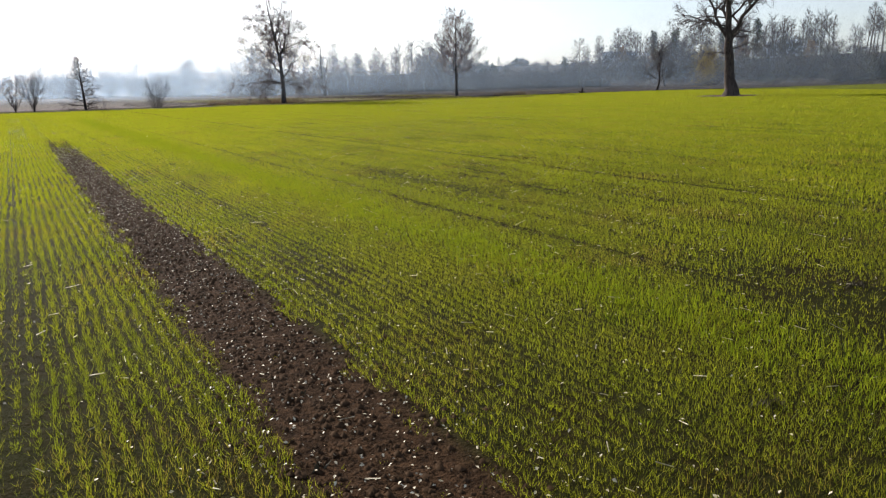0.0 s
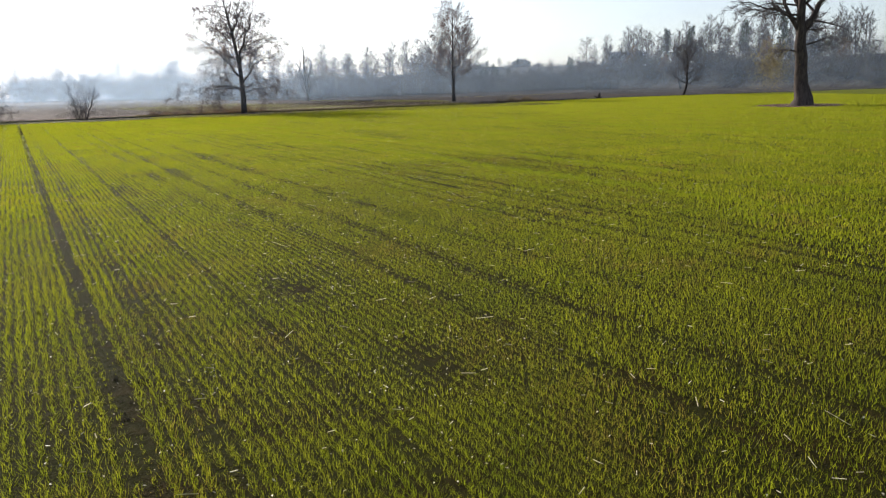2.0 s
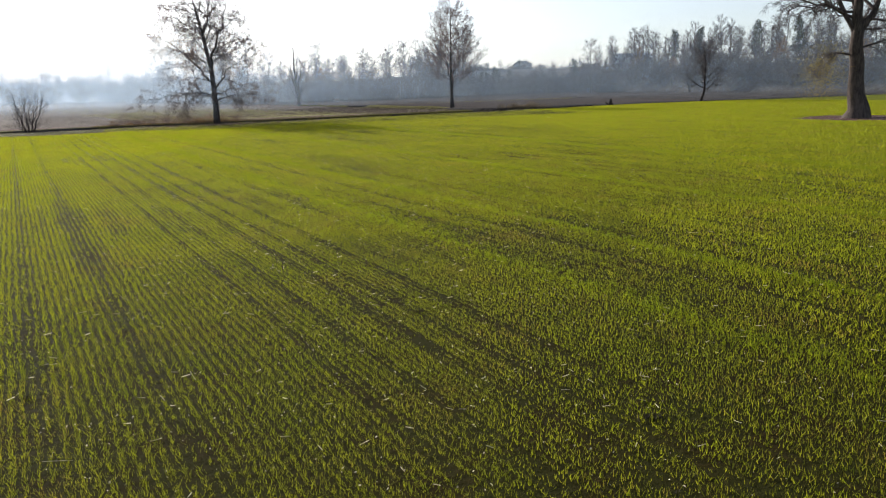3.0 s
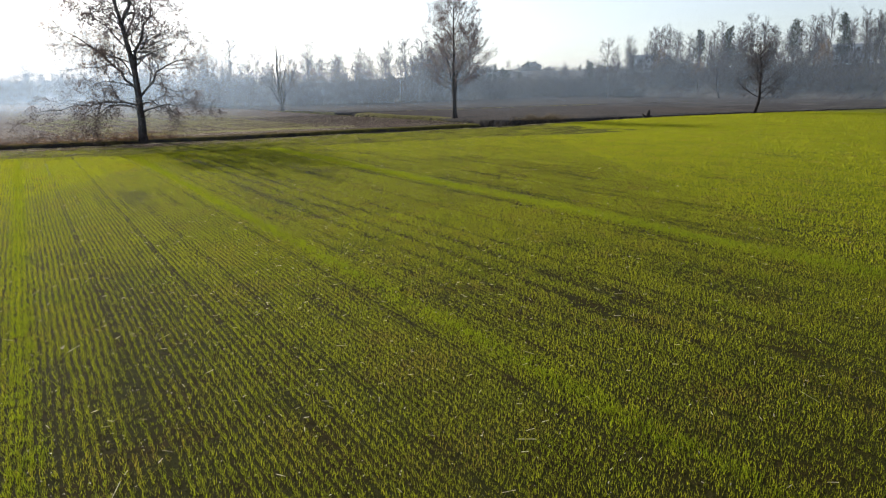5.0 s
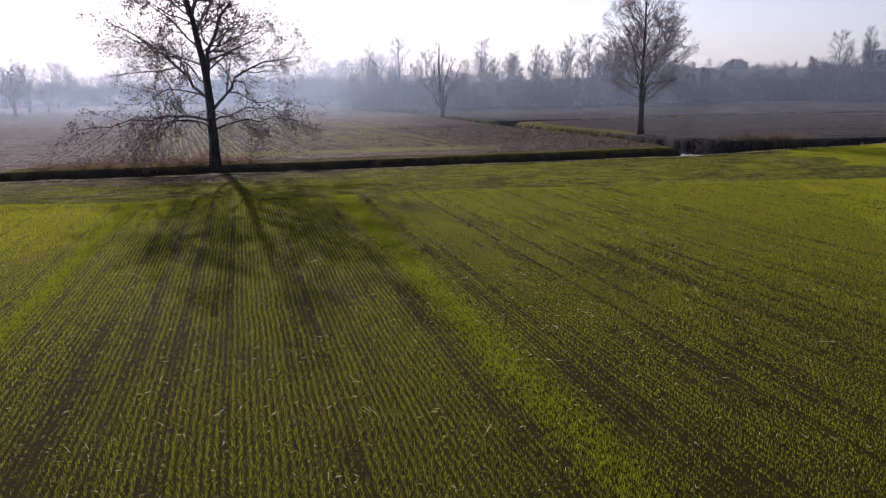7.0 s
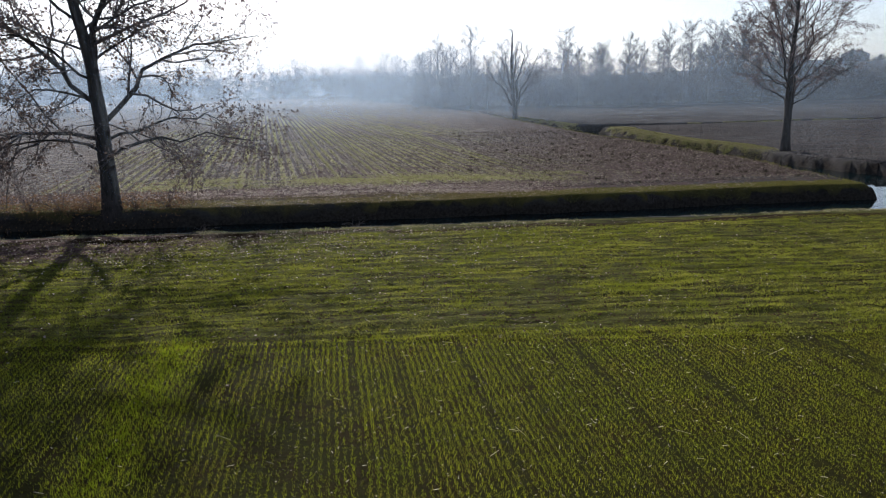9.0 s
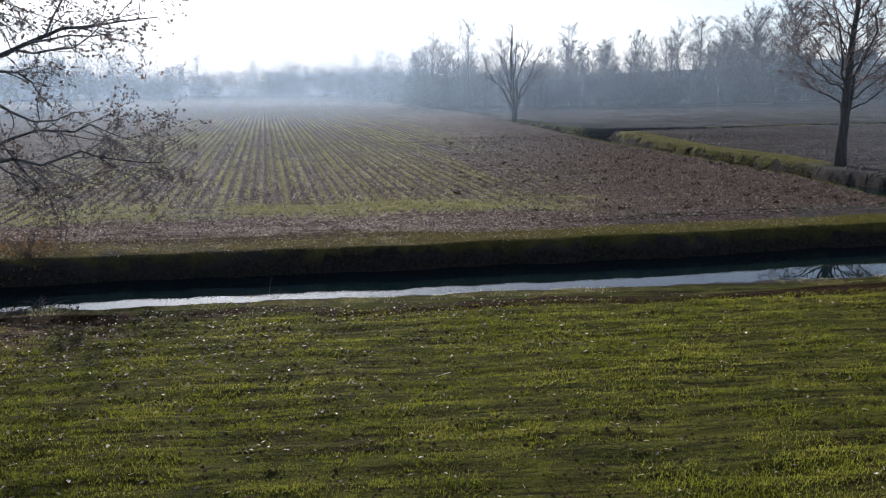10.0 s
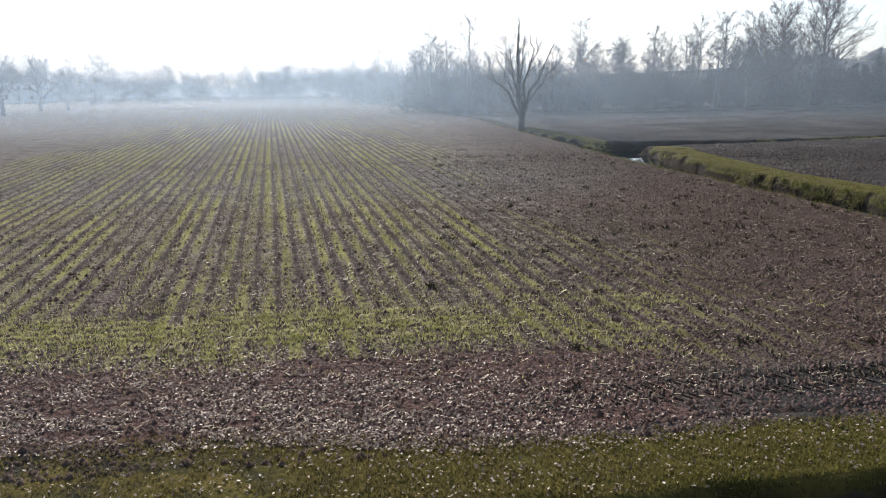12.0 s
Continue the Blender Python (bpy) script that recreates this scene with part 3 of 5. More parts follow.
def limbs_round(rng, count, s0, s1, reach, rise, r, arch=0.0):
    """count limbs round a trunk; reach and rise as functions of the share up the trunk."""
    out = []
    for i in range(count):
        s = s0 + (s1 - s0) * (i + rng.random() * 0.6) / count
        a = i * 2.4 + rng.normal() * 0.3
        l, h = reach(s) * (0.8 + 0.4 * rng.random()), rise(s) * (0.8 + 0.4 * rng.random())
        c, d = math.cos(a), math.sin(a)
        out.append((s, [(c * l * 0.35, d * l * 0.35, h * (0.3 + arch)), (c * l * 0.7, d * l * 0.7, h * (0.65 + arch)), (c * l, d * l, h)], r * (1.15 - 0.7 * s)))
    return out


# the spreading tree on the ditch bank
ex, ey = 0.93, 0.36                    # its broad side


def flat(*pts):
    """Limb points given by reach along the broad side, rise, and a little across it."""
    return [(a * ex - c * ey, a * ey + c * ex, h) for a, h, c in pts]


spread_limbs = [
    (0.215, flat((-2.5, 0.5, 0.4), (-5.5, 0.2, 0.8), (-9.8, -0.6, 1.0)), 0.126),
    (0.18, flat((-1.5, 0.9, -0.8), (-3.5, 1.0, -1.8), (-6.5, -0.8, -2.8)), 0.089),
    (0.175, flat((1.6, 0.5, -0.5), (3.6, 0.9, -0.9), (8.0, 0.6, -1.2)), 0.118),
    (0.21, flat((1.8, 0.7, 0.9), (4.2, 1.2, 1.8), (7.2, 0.4, 2.4)), 0.096),
    (0.25, flat((2.0, 2.2, 0.2), (4.2, 4.0, 0.5), (8.2, 4.6, 1.0)), 0.148),
    (0.30, flat((-2.4, 2.8, 0.2), (-5.0, 4.6, -0.2), (-7.6, 6.6, -0.4)), 0.141),
    (0.30, flat((-1.6, 0.9, 1.0), (-3.6, 0.8, 2.0), (-5.4, -1.4, 2.6)), 0.081),
    (0.36, flat((-1.5, 1.4, -1.5), (-3.2, 2.2, -3.0), (-5.0, 1.6, -4.0)), 0.074),
    (0.365, flat((0.45, 2.2, -0.1), (0.9, 4.0, -0.1), (2.6, 6.4, 0.1), (3.4, 10.0, 0.2)), 0.18),
    (0.62, flat((0.8, 1.8, 0), (1.2, 3.6, 0), (2.0, 7.0, 0.2)), 0.15),
    (0.40, flat((1.6, 1.3, 1.2), (3.2, 2.4, 2.4), (4.6, 2.8, 3.6)), 0.074),
    (0.46, flat((1.6, 1.5, 0.5), (3.5, 2.9, 0.7), (5.1, 4.8, 0.7)), 0.081),
    (0.50, flat((-1.9, 1.7, -0.7), (-3.8, 3.2, -1.2), (-5.1, 5.3, -1.4)), 0.081),
    (0.56, flat((1.4, 1.4, -1.2), (3.0, 2.7, -1.9), (4.1, 4.2, -2.6)), 0.067),
    (0.62, flat((-1.4, 1.2, 1.0), (-3.2, 2.2, 1.7), (-4.6, 3.4, 2.2)), 0.059),
    (0.70, flat((1.2, 1.0, 0.2), (2.4, 2.0, 0.2), (3.5, 3.2, 0.0)), 0.052),
    (0.76, flat((-1.1, 0.8, -0.5), (-2.2, 1.9, -0.7), (-3.0, 2.7, -1.1)), 0.044),
    (0.43, flat((-2.2, 1.0, 0.7), (-4.6, 1.9, 1.7), (-7.0, 2.5, 2.4)), 0.075),
    (0.48, flat((2.0, 1.2, -0.5), (4.3, 2.0, -1.0), (6.8, 2.7, -1.2)), 0.075),
    (0.53, flat((0.8, 1.0, 1.7), (1.9, 1.9, 3.6), (2.7, 2.5, 5.3)), 0.065),
    (0.58, flat((-1.8, 0.8, -1.0), (-3.8, 1.5, -2.2), (-5.7, 2.0, -3.1)), 0.065),
    (0.65, flat((1.6, 0.8, 0.7), (3.5, 1.5, 1.4), (5.1, 2.0, 2.2)), 0.055),
    (0.72, flat((-1.5, 0.7, 0.6), (-3.0, 1.4, 1.2), (-4.3, 1.9, 1.7)), 0.05),
]
tree = make_tree("spreading_tree", "tall tree with drooping limbs and few dry leaves, on the bank", 11,
                 [(0, 0, -0.8), (0, 0, 1), (0.05, 0, 4), (-0.15, 0, 7.5), (-0.85, -0.2, 12), (-1.6, -0.4, 15.5), (-2.1, -0.5, 19.3)], (0.62, 0.41, 0.36, 0.29, 0.2, 0.11, 0.02), spread_limbs,
                 [dict(count=15, start=0.15, spread=50, share=0.42, droop=0.15, points=6, wiggle=0.24), dict(count=8, start=0.15, spread=48, share=0.5, droop=0.7, points=5, wiggle=0.28, least=0.0055),
                  dict(count=4, start=0.1, spread=45, share=0.6, droop=0.9, points=2, wiggle=0.25, least=0.0062, sprays=True)],
                 leaves=(20000, 0.082, 0.11, M_DRYLEAF), bare_top=0.5)
stand(tree, -16.1, 42.2, sink=-0.1)

# the upright tree where the ditches meet
rng = np.random.default_rng(3)
up_limbs = limbs_round(rng, 46, 0.24, 0.94, lambda s: 3.9 * math.sin(math.pi * (0.3 + 0.6 * s)) + 0.5, lambda s: 1.4 + 9.5 * s * (1.15 - s), 0.066, 0.0)
up_limbs.append((0.16, [(0.55, 0.2, 2.0), (1.0, 0.3, 6.0), (1.9, 0.4, 11.5)], 0.19))
up_limbs.append((0.2, [(-0.4, -0.3, 2.4), (-1.1, -0.5, 5.5), (-2.2, -0.6, 9.5)], 0.13))
tree = make_tree("upright_tree", "tall bare twin-stemmed tree with an oval crown at the ditch fork", 12,
                 [(0, 0, -0.8), (-0.1, 0, 1.5), (-0.2, 0, 5), (0.0, 0.1, 10), (-0.1, 0, 15), (0, 0, 18.8)], (0.6, 0.36, 0.28, 0.18, 0.1, 0.02), up_limbs,
                 [dict(count=8, start=0.2, spread=36, share=0.42, droop=-0.05, points=5, wiggle=0.16), dict(count=6, start=0.15, spread=38, share=0.45, droop=0.05, points=3, wiggle=0.2, least=0.01),
                  dict(count=7, start=0.1, spread=40, share=0.6, droop=0.1, points=2, wiggle=0.2, least=0.016, sprays=True)],
                 leaves=(5000, 0.06, 0.08, M_DRYLEAF), twig=M_TWIG_RED)
stand(tree, 31.8, 68.1)

# the thick old tree in the crop
tree = make_tree("old_tree", "old tree with a thick leaning trunk and heavy bare limbs", 13,
                 [(0.3, 0, -0.6), (0.25, 0, 0.3), (0.05, 0, 1.6), (-0.3, 0, 4), (-0.6, 0, 7), (-0.9, 0, 11), (-1.6, 0.2, 16), (-2.0, 0, 22)], (1.6, 1.15, 0.85, 0.68, 0.62, 0.42, 0.24, 0.04),
                 [(0.36, [(0.7, -0.6, 2.4), (2.2, -1.6, 5.2), (5.0, -3.6, 9.0)], 0.42), (0.34, [(1.4, 0.6, 1.6), (3.0, 1.0, 2.6), (5.0, 1.6, 4.6)], 0.26),
                  (0.38, [(-1.0, 0.6, 2.2), (-2.4, 1.2, 5.2), (-4.4, 2.6, 9.0)], 0.3), (0.3, [(-1.2, 0.6, 0.4), (-2.2, 1.4, 0.2), (-3.6, 2.4, -1.6)], 0.13),
                  (0.42, [(0.4, 1.0, 2.6), (1.0, 2.2, 6.0), (2.4, 3.4, 10.0)], 0.28), (0.45, [(-1.8, 1.2, 1.0), (-3.6, 2.6, 1.6), (-5.6, 4.0, 1.0)], 0.16),
                  (0.48, [(-1.8, 1.4, 0.4), (-3.8, 3.0, 1.4), (-6.0, 4.4, 2.0)], 0.15), (0.52, [(1.6, -1.0, 2.0), (3.2, -2.4, 4.0), (4.6, -3.4, 6.0)], 0.18),
                  (0.6, [(-1.2, -0.8, 2.0), (-2.6, -1.8, 4.0), (-3.8, -2.6, 6.0)], 0.16), (0.66, [(1.0, 1.0, 2.0), (2.2, 2.0, 3.6), (3.4, 2.8, 5.4)], 0.13),
                  (0.32, [(1.0, -0.8, 0.6), (2.0, -1.8, 1.2), (3.6, -3.0, 0.4)], 0.12), (0.75, [(-1.0, 0.4, 1.6), (-2.0, 0.8, 3.0), (-3.0, 1.0, 4.0)], 0.1)],
                 [dict(count=12, start=0.2, spread=45, share=0.4, droop=0.0, points=5, wiggle=0.2), dict(count=8, start=0.15, spread=42, share=0.45, droop=0.15, points=4, wiggle=0.2),
                  dict(count=12, start=0.1, spread=42, share=0.6, droop=0.2, points=2, wiggle=0.2, least=0.014, sprays=True)], bark=M_BARK_BIG, sides=16, limb_sides=8)
stand(tree, 40.4, -13.2)
rng = np.random.default_rng(31)
tips = np.array((-2.7, 1.9, 4.8)) + rng.normal(size=(2600, 3)) * np.array((1.1, 1.0, 1.4))
lv, lf = leaf_cloud(rng, tips, 0.06, 0.05)
part("foliage", mesh_of("foliage", lv, lf, M_YELLOWLEAF), tree, "clump of yellow leaves left on a low limb")

# the slanting small tree by the field edge
rng = np.random.default_rng(4)
tree = make_tree("slanting_tree", "small bare reddish tree with a slanting trunk by the field edge", 14,
                 [(0, 0, -0.4), (0.3, -0.3, 1.2), (0.9, -0.8, 3), (0.8, -0.8, 5), (0.9, -0.9, 8), (0.4, -0.5, 12.8)], (0.4, 0.28, 0.24, 0.2, 0.12, 0.02),
                 limbs_round(rng, 16, 0.3, 0.9, lambda s: 4.4 - 2.6 * s, lambda s: 3.2, 0.1),
                 [dict(count=9, start=0.15, spread=42, share=0.42, droop=0.05, points=4), dict(count=6, start=0.15, spread=42, share=0.45, droop=0.1, points=3), dict(count=8, start=0.1, spread=40, share=0.7, droop=0.1, points=2, least=0.018, sprays=True)],
                 twig=M_TWIG)
stand(tree, 79.5, 51.5)
copy_thing(tree, pose(166, 150, -0.1, 0, 0, 150) @ Matrix.Diagonal((1.2, 1.2, 1.2, 1)))

# the tiered tree
rng = np.random.default_rng(5)
tree = make_tree("tiered_tree", "cone-shaped tree with tiers of level twiggy boughs", 15,
                 [(0, 0, -0.4), (0, 0, 3), (-0.2, 0, 6), (-0.3, 0, 10.2)], (0.26, 0.2, 0.13, 0.02),
                 limbs_round(rng, 34, 0.14, 0.97, lambda s: 4.3 * (1.05 - s) ** 0.8, lambda s: 0.5 - 0.3 * s, 0.07, 0.35),
                 [dict(count=8, start=0.15, spread=48, share=0.4, droop=0.1, points=4), dict(count=8, start=0.1, spread=45, share=0.5, droop=0.25, points=3, least=0.012)],
                 leaves=(1600, 0.07, 0.1, M_DRYLEAF))
stand(tree, -49.75, 33.9)


# many-stemmed bare shrubs on the bank
def stems_tree(name, label, seed, height, stems, spread, r, levels, **more):
    rng = np.random.default_rng(seed)
    limbs = []
    for i in range(stems):
        a, l = i * 2.4 + rng.normal() * 0.3, spread * (0.5 + 0.6 * rng.random())
        h = height * (0.75 + 0.25 * rng.random())
        limbs.append((0.3 + 0.4 * rng.random(), [(math.cos(a) * l * 0.35, math.sin(a) * l * 0.35, h * 0.35), (math.cos(a) * l * 0.7, math.sin(a) * l * 0.7, h * 0.7), (math.cos(a) * l, math.sin(a) * l, h)], r))
    return make_tree(name, label, seed, [(0, 0, -0.4), (0, 0, 0.1), (0, 0, height * 0.12)], (r * 1.8, r * 1.5, r), limbs, levels, **more)


FINE = [dict(count=8, start=0.2, spread=35, share=0.34, droop=-0.1, points=4), dict(count=5, start=0.15, spread=38, share=0.45, droop=0.0, points=3), dict(count=5, start=0.15, spread=42, share=0.6, droop=0.0, points=2, least=0.008, sprays=True)]
shrub = stems_tree("bank_shrub", "bare many-stemmed shrub on the ditch bank", 21, 6.3, 15, 2.6, 0.042, FINE)
stand(shrub, -38.9, 37.4)
copy_thing(shrub, pose(-57.0, 33.2, -0.1, 0, 0, 80))
copy_thing(shrub, pose(-59.6, 33.4, -0.1, 0, 0, 200) @ Matrix.Diagonal((0.8, 0.8, 0.8, 1)))

# the forked bare tree by the side ditch, and the leaning one behind it
tree = make_tree("forked_tree", "bare tree with several steep pointed stems beside the side ditch", 16,
                 [(0, 0, -0.5), (0, 0, 1.5), (-0.4, 0, 5), (-0.7, 0, 10), (-0.6, 0, 16.4)], (0.6, 0.46, 0.36, 0.25, 0.04),
                 [(0.13, [(0.7, 0, 2.0), (2.2, 0.3, 5.4), (4.6, 0.6, 10.4)], 0.32), (0.15, [(-1.3, 0, 1.9), (-3.4, -0.4, 4.6), (-5.6, -0.6, 8.0)], 0.27), (0.2, [(0.6, 0.6, 2.8), (1.2, 1.0, 6.4), (1.9, 1.2, 11.4)], 0.28),
                  (0.22, [(-0.7, -0.6, 2.4), (-1.5, -1.0, 5.4), (-2.2, -1.2, 9.4)], 0.26), (0.3, [(0.7, -0.6, 2.4), (1.5, -1.2, 5.0), (2.9, -1.6, 8.6)], 0.2), (0.34, [(-0.7, 0.8, 2.2), (-1.5, 1.4, 4.6), (-2.8, 2.0, 7.2)], 0.17),
                  (0.18, [(-0.9, 0.6, 2.6), (-2.2, 1.2, 5.2), (-3.9, 1.4, 8.2)], 0.2), (0.18, [(1.2, -0.6, 2.0), (2.9, -1.0, 4.2), (4.9, -1.4, 7.0)], 0.2), (0.42, [(0.4, 0.3, 2.0), (0.7, 0.5, 4.6), (0.8, 0.5, 7.6)], 0.16)],
                 [dict(count=9, start=0.25, spread=30, share=0.3, droop=-0.2, points=4, least=0.02), dict(count=5, start=0.2, spread=32, share=0.45, droop=-0.1, points=3, least=0.014), dict(count=5, start=0.2, spread=32, share=0.6, droop=-0.1, points=2, least=0.012, sprays=True)], bark=M_BARK)
stand(tree, 15.9, 142.0)
tree = make_tree("leaning_tree", "bare leaning tree with short broken limbs at the field corner", 17,
                 [(0, 0, -0.5), (-0.6, 0, 3), (-1.6, 0, 8), (-3.4, 0, 16.5)], (0.4, 0.32, 0.22, 0.03),
                 limbs_round(np.random.default_rng(6), 14, 0.35, 0.92, lambda s: 4.2 - 1.5 * s, lambda s: 3.0, 0.12),
                 [dict(count=7, start=0.2, spread=40, share=0.35, droop=0, points=4), dict(count=4, start=0.2, spread=40, share=0.45, droop=0, points=3)], bark=M_FARBARK)
stand(tree, -1.2, 229)

# ---------------------------------------------------------------- woods: a few bare trees, repeated
COARSE = [dict(count=6, start=0.25, spread=38, share=0.4, droop=-0.08, points=3, wiggle=0.2, least=0.016), dict(count=5, start=0.15, spread=42, share=0.55, droop=-0.03, points=2, least=0.024, sprays=True), dict(count=5, start=0.1, spread=45, share=0.7, droop=0.03, points=2, least=0.024, sprays=True)]
kinds = []
for seed, (h, reach, lo, n, bare) in enumerate([(16, 2.6, 0.45, 16, True), (18, 4.2, 0.32, 20, True), (15, 2.9, 0.42, 17, True), (14, 1.3, 0.12, 24, False), (11, 3.0, 0.3, 16, True), (12, 2.6, 0.3, 16, "rust")]):
    rng = np.random.default_rng(40 + seed)
    kinds.append(make_tree("wood_tree", ("slender bare winter tree of the hazy wood edge" if bare is True else "small tree with the last ochre leaves at the wood edge" if bare else "winter tree wrapped in dark ivy at the wood edge"), 50 + seed,
                           [(0, 0, -1.0), (0.1, 0, h * 0.3), (-0.2, 0.2, h * 0.6), (0.1, 0, h)], (0.3, 0.22, 0.15, 0.03),
                           limbs_round(rng, n, lo, 0.97, lambda s: reach * (1.15 - 0.85 * s) + 0.4, lambda s: 4.4 - 2.8 * s, 0.1), COARSE,
                           leaves=None if bare is True else (700, 0.2, 0.35, M_RUSTLEAF) if bare else (1100, 0.28, 0.3, M_EVERGREEN), bark=M_FARBARK, twig=M_TWIG, sides=6, limb_sides=3, split_limbs=False))
thicket = stems_tree("thicket", "dense brown winter thicket at the foot of the wood", 61, 5.5, 16, 4.6, 0.05,
                     [dict(count=7, start=0.05, spread=45, share=0.45, droop=0.0, points=2, least=0.04, sprays=True), dict(count=7, start=0.1, spread=45, share=0.6, droop=0.1, points=2, least=0.035, sprays=True)], leaves=(420, 0.15, 0.3, M_SHRUB), limb_sides=3, split_limbs=False)
for ob in (*kinds, thicket):
    ob["group"] = "trees of the wood" if ob is not thicket else "thickets under the wood"

rng = np.random.default_rng(8)


def belt(line, count, width, size, which, ob_list, sizes=(0.75, 1.25)):
    """Trees along a line of the plan, at uneven steps and depths."""
    p = np.array(line, float)
    cut = np.concatenate([[0], np.cumsum(np.hypot(*np.diff(p, axis=0).T))])
    for i in range(count):
        s = cut[-1] * (i + rng.random() * 0.9) / count
        x, y = np.interp(s, cut, p[:, 0]) + rng.normal() * width, np.interp(s, cut, p[:, 1]) + rng.normal() * width
        f = size * rng.uniform(*sizes)
        copy_thing(ob_list[which[rng.integers(len(which))]], pose(x, y, float(land(x, y)) - 0.1, rng.normal() * 3, rng.normal() * 3, rng.random() * 360) @ Matrix.Diagonal((f, f, f * rng.uniform(0.9, 1.15), 1)))


stand(kinds[0], 60, 211, 0)
stand(kinds[1], 92, 222, 40)
stand(kinds[2], 46, 207, 90)
stand(kinds[3], 186, 168, 10)
stand(kinds[4], 30, 204, 70)
stand(thicket, 75, 213, 0)
for x, y in ((187, 140), (185, 182), (183, 118), (168, 232)):
    copy_thing(kinds[3], pose(x, y, float(land(x, y)) - 0.1, 0, 0, y * 7))
NORTH = [(20, 199), (66, 211), (108, 224)]
NORTH_EAST = [(114, 228), (150, 238), (176, 240)]
EAST = [(172, 236), (184, 215), (186, 160), (184, 100), (182, 50)]
stand(kinds[5], 178, 196, 0)
for x, y, f in ((176, 172, 0.8), (178, 120, 0.9), (177, 88, 0.8), (38, 205, 0.9)):
    copy_thing(kinds[5], pose(x, y, float(land(x, y)) - 0.1, 0, 0, y * 7) @ Matrix.Diagonal((f, f, f, 1)))
belt(NORTH, 38, 5, 0.85, (0, 1, 1, 2, 4, 4), kinds, (0.55, 1.2))
belt([(x + 4, y + 16) for x, y in NORTH], 44, 6, 0.95, (1, 1, 2, 4), kinds, (0.7, 1.25))
belt(NORTH, 44, 4, 1.35, (0,), [thicket], (0.5, 1.15))
belt([(x + 3, y + 12) for x, y in NORTH], 26, 4, 1.25, (0,), [thicket])
belt(NORTH_EAST, 36, 5, 1.35, (0,), [thicket])
belt([(x, y + 14) for x, y in NORTH_EAST], 22, 6, 0.72, (0, 3, 4, 4), kinds)
belt(EAST, 62, 3, 0.82, (0, 0, 2, 2, 4), kinds)
belt([(190, 210), (192, 150), (188, 80)], 30, 3, 0.8, (0, 0, 2, 2, 4), kinds)
belt([(x + 12, y) for x, y in EAST], 16, 4, 0.85, (0, 1, 2), kinds)
belt([(x - 8, y) for x, y in EAST], 46, 2, 1.2, (0,), [thicket])
belt([(x - 2, y) for x, y in EAST], 34, 2, 1.05, (0,), [thicket])
# single taller trees that stand out of the northern wood
for kind, x, y, f in ((2, 76.5, 220, 1.5), (0, 48, 210, 1.0), (1, 10.5, 204, 1.2), (0, 1.5, 203, 1.15), (1, 84, 221, 1.3), (0, 68, 214, 1.3), (2, 56, 211, 1.25), (2, 104, 226, 1.0), (1, 163, 211, 1.3), (2, 178, 200, 1.4)):
    copy_thing(kinds[kind], pose(x, y, float(land(x, y)) - 0.1, 0, 0, x * 13) @ Matrix.Diagonal((f, f, f, 1)))
belt([(0, 203), (8, 228)], 8, 4, 0.95, (2, 4, 1), kinds)
belt([(2, 200), (12, 225)], 14, 4, 1.3, (0,), [thicket])
belt([(-20, 300), (-30, 420)], 14, 6, 0.95, (1, 4, 1), kinds)
belt([(-22, 296), (-34, 400)], 12, 4, 1.7, (0,), [thicket])
belt([(-40, 430), (60, 440)], 16, 6, 1.1, (0, 1, 4), kinds)
belt([(-30, 425), (60, 440)], 18, 6, 2.2, (0,), [thicket])
belt([(-400, 400), (-150, 400), (-40, 430)], 46, 12, 1.0, (0, 1, 1, 4), kinds)
belt([(-150, 330), (-112, 345)], 10, 5, 0.95, (1, 4, 1), kinds)
belt([(-420, 405), (-150, 405), (-20, 435)], 60, 8, 2.3, (0,), [thicket])
belt([(130, 420), (300, 500), (420, 470)], 40, 12, 0.6, (0, 3, 4), kinds)
belt([(120, 400), (300, 480), (420, 450)], 60, 8, 0.85, (0,), [thicket])
lone = [make_tree("field_tree", "bare spreading tree alone in the misty meadow", 80 + i, [(0, 0, -0.5), (0.2, 0, 2.5), (0, 0.2, h * 0.5), (lean, 0, h)], (0.6, 0.42, 0.26, 0.05),
                  limbs_round(np.random.default_rng(90 + i), 13, 0.22, 0.9, lambda q: 6.2 - 3.2 * q, lambda q: 6.0 - 2.5 * q, 0.24),
                  [dict(count=7, start=0.2, spread=38, share=0.4, droop=-0.05, points=4, least=0.04), dict(count=5, start=0.15, spread=40, share=0.5, droop=0, points=3, least=0.03),
                   dict(count=4, start=0.1, spread=40, share=0.7, droop=0, points=2, least=0.03, sprays=True)], bark=M_FARBARK, sides=8) for i, (h, lean) in enumerate(((16.5, -1.5), (11.0, 1.0)))]
stand(lone[0], -116, 247, 30)
stand(lone[1], -105, 211, 120, 1.1)
for ob in lone:
    ob["group"] = "bare trees in the meadow"
copy_thing(lone[1], pose(-115, 261, -0.1, 0, 0, 250) @ Matrix.Diagonal((0.8, 0.8, 0.8, 1)))
for x, y, f in ((-171, 330, 0.95), (-127, 301, 0.9), (-138, 344, 1.0), (-150, 352, 0.8)):
    copy_thing(kinds[1], pose(x, y, -0.1, 0, 0, x * 37) @ Matrix.Diagonal((f, f, f * 0.85, 1)))

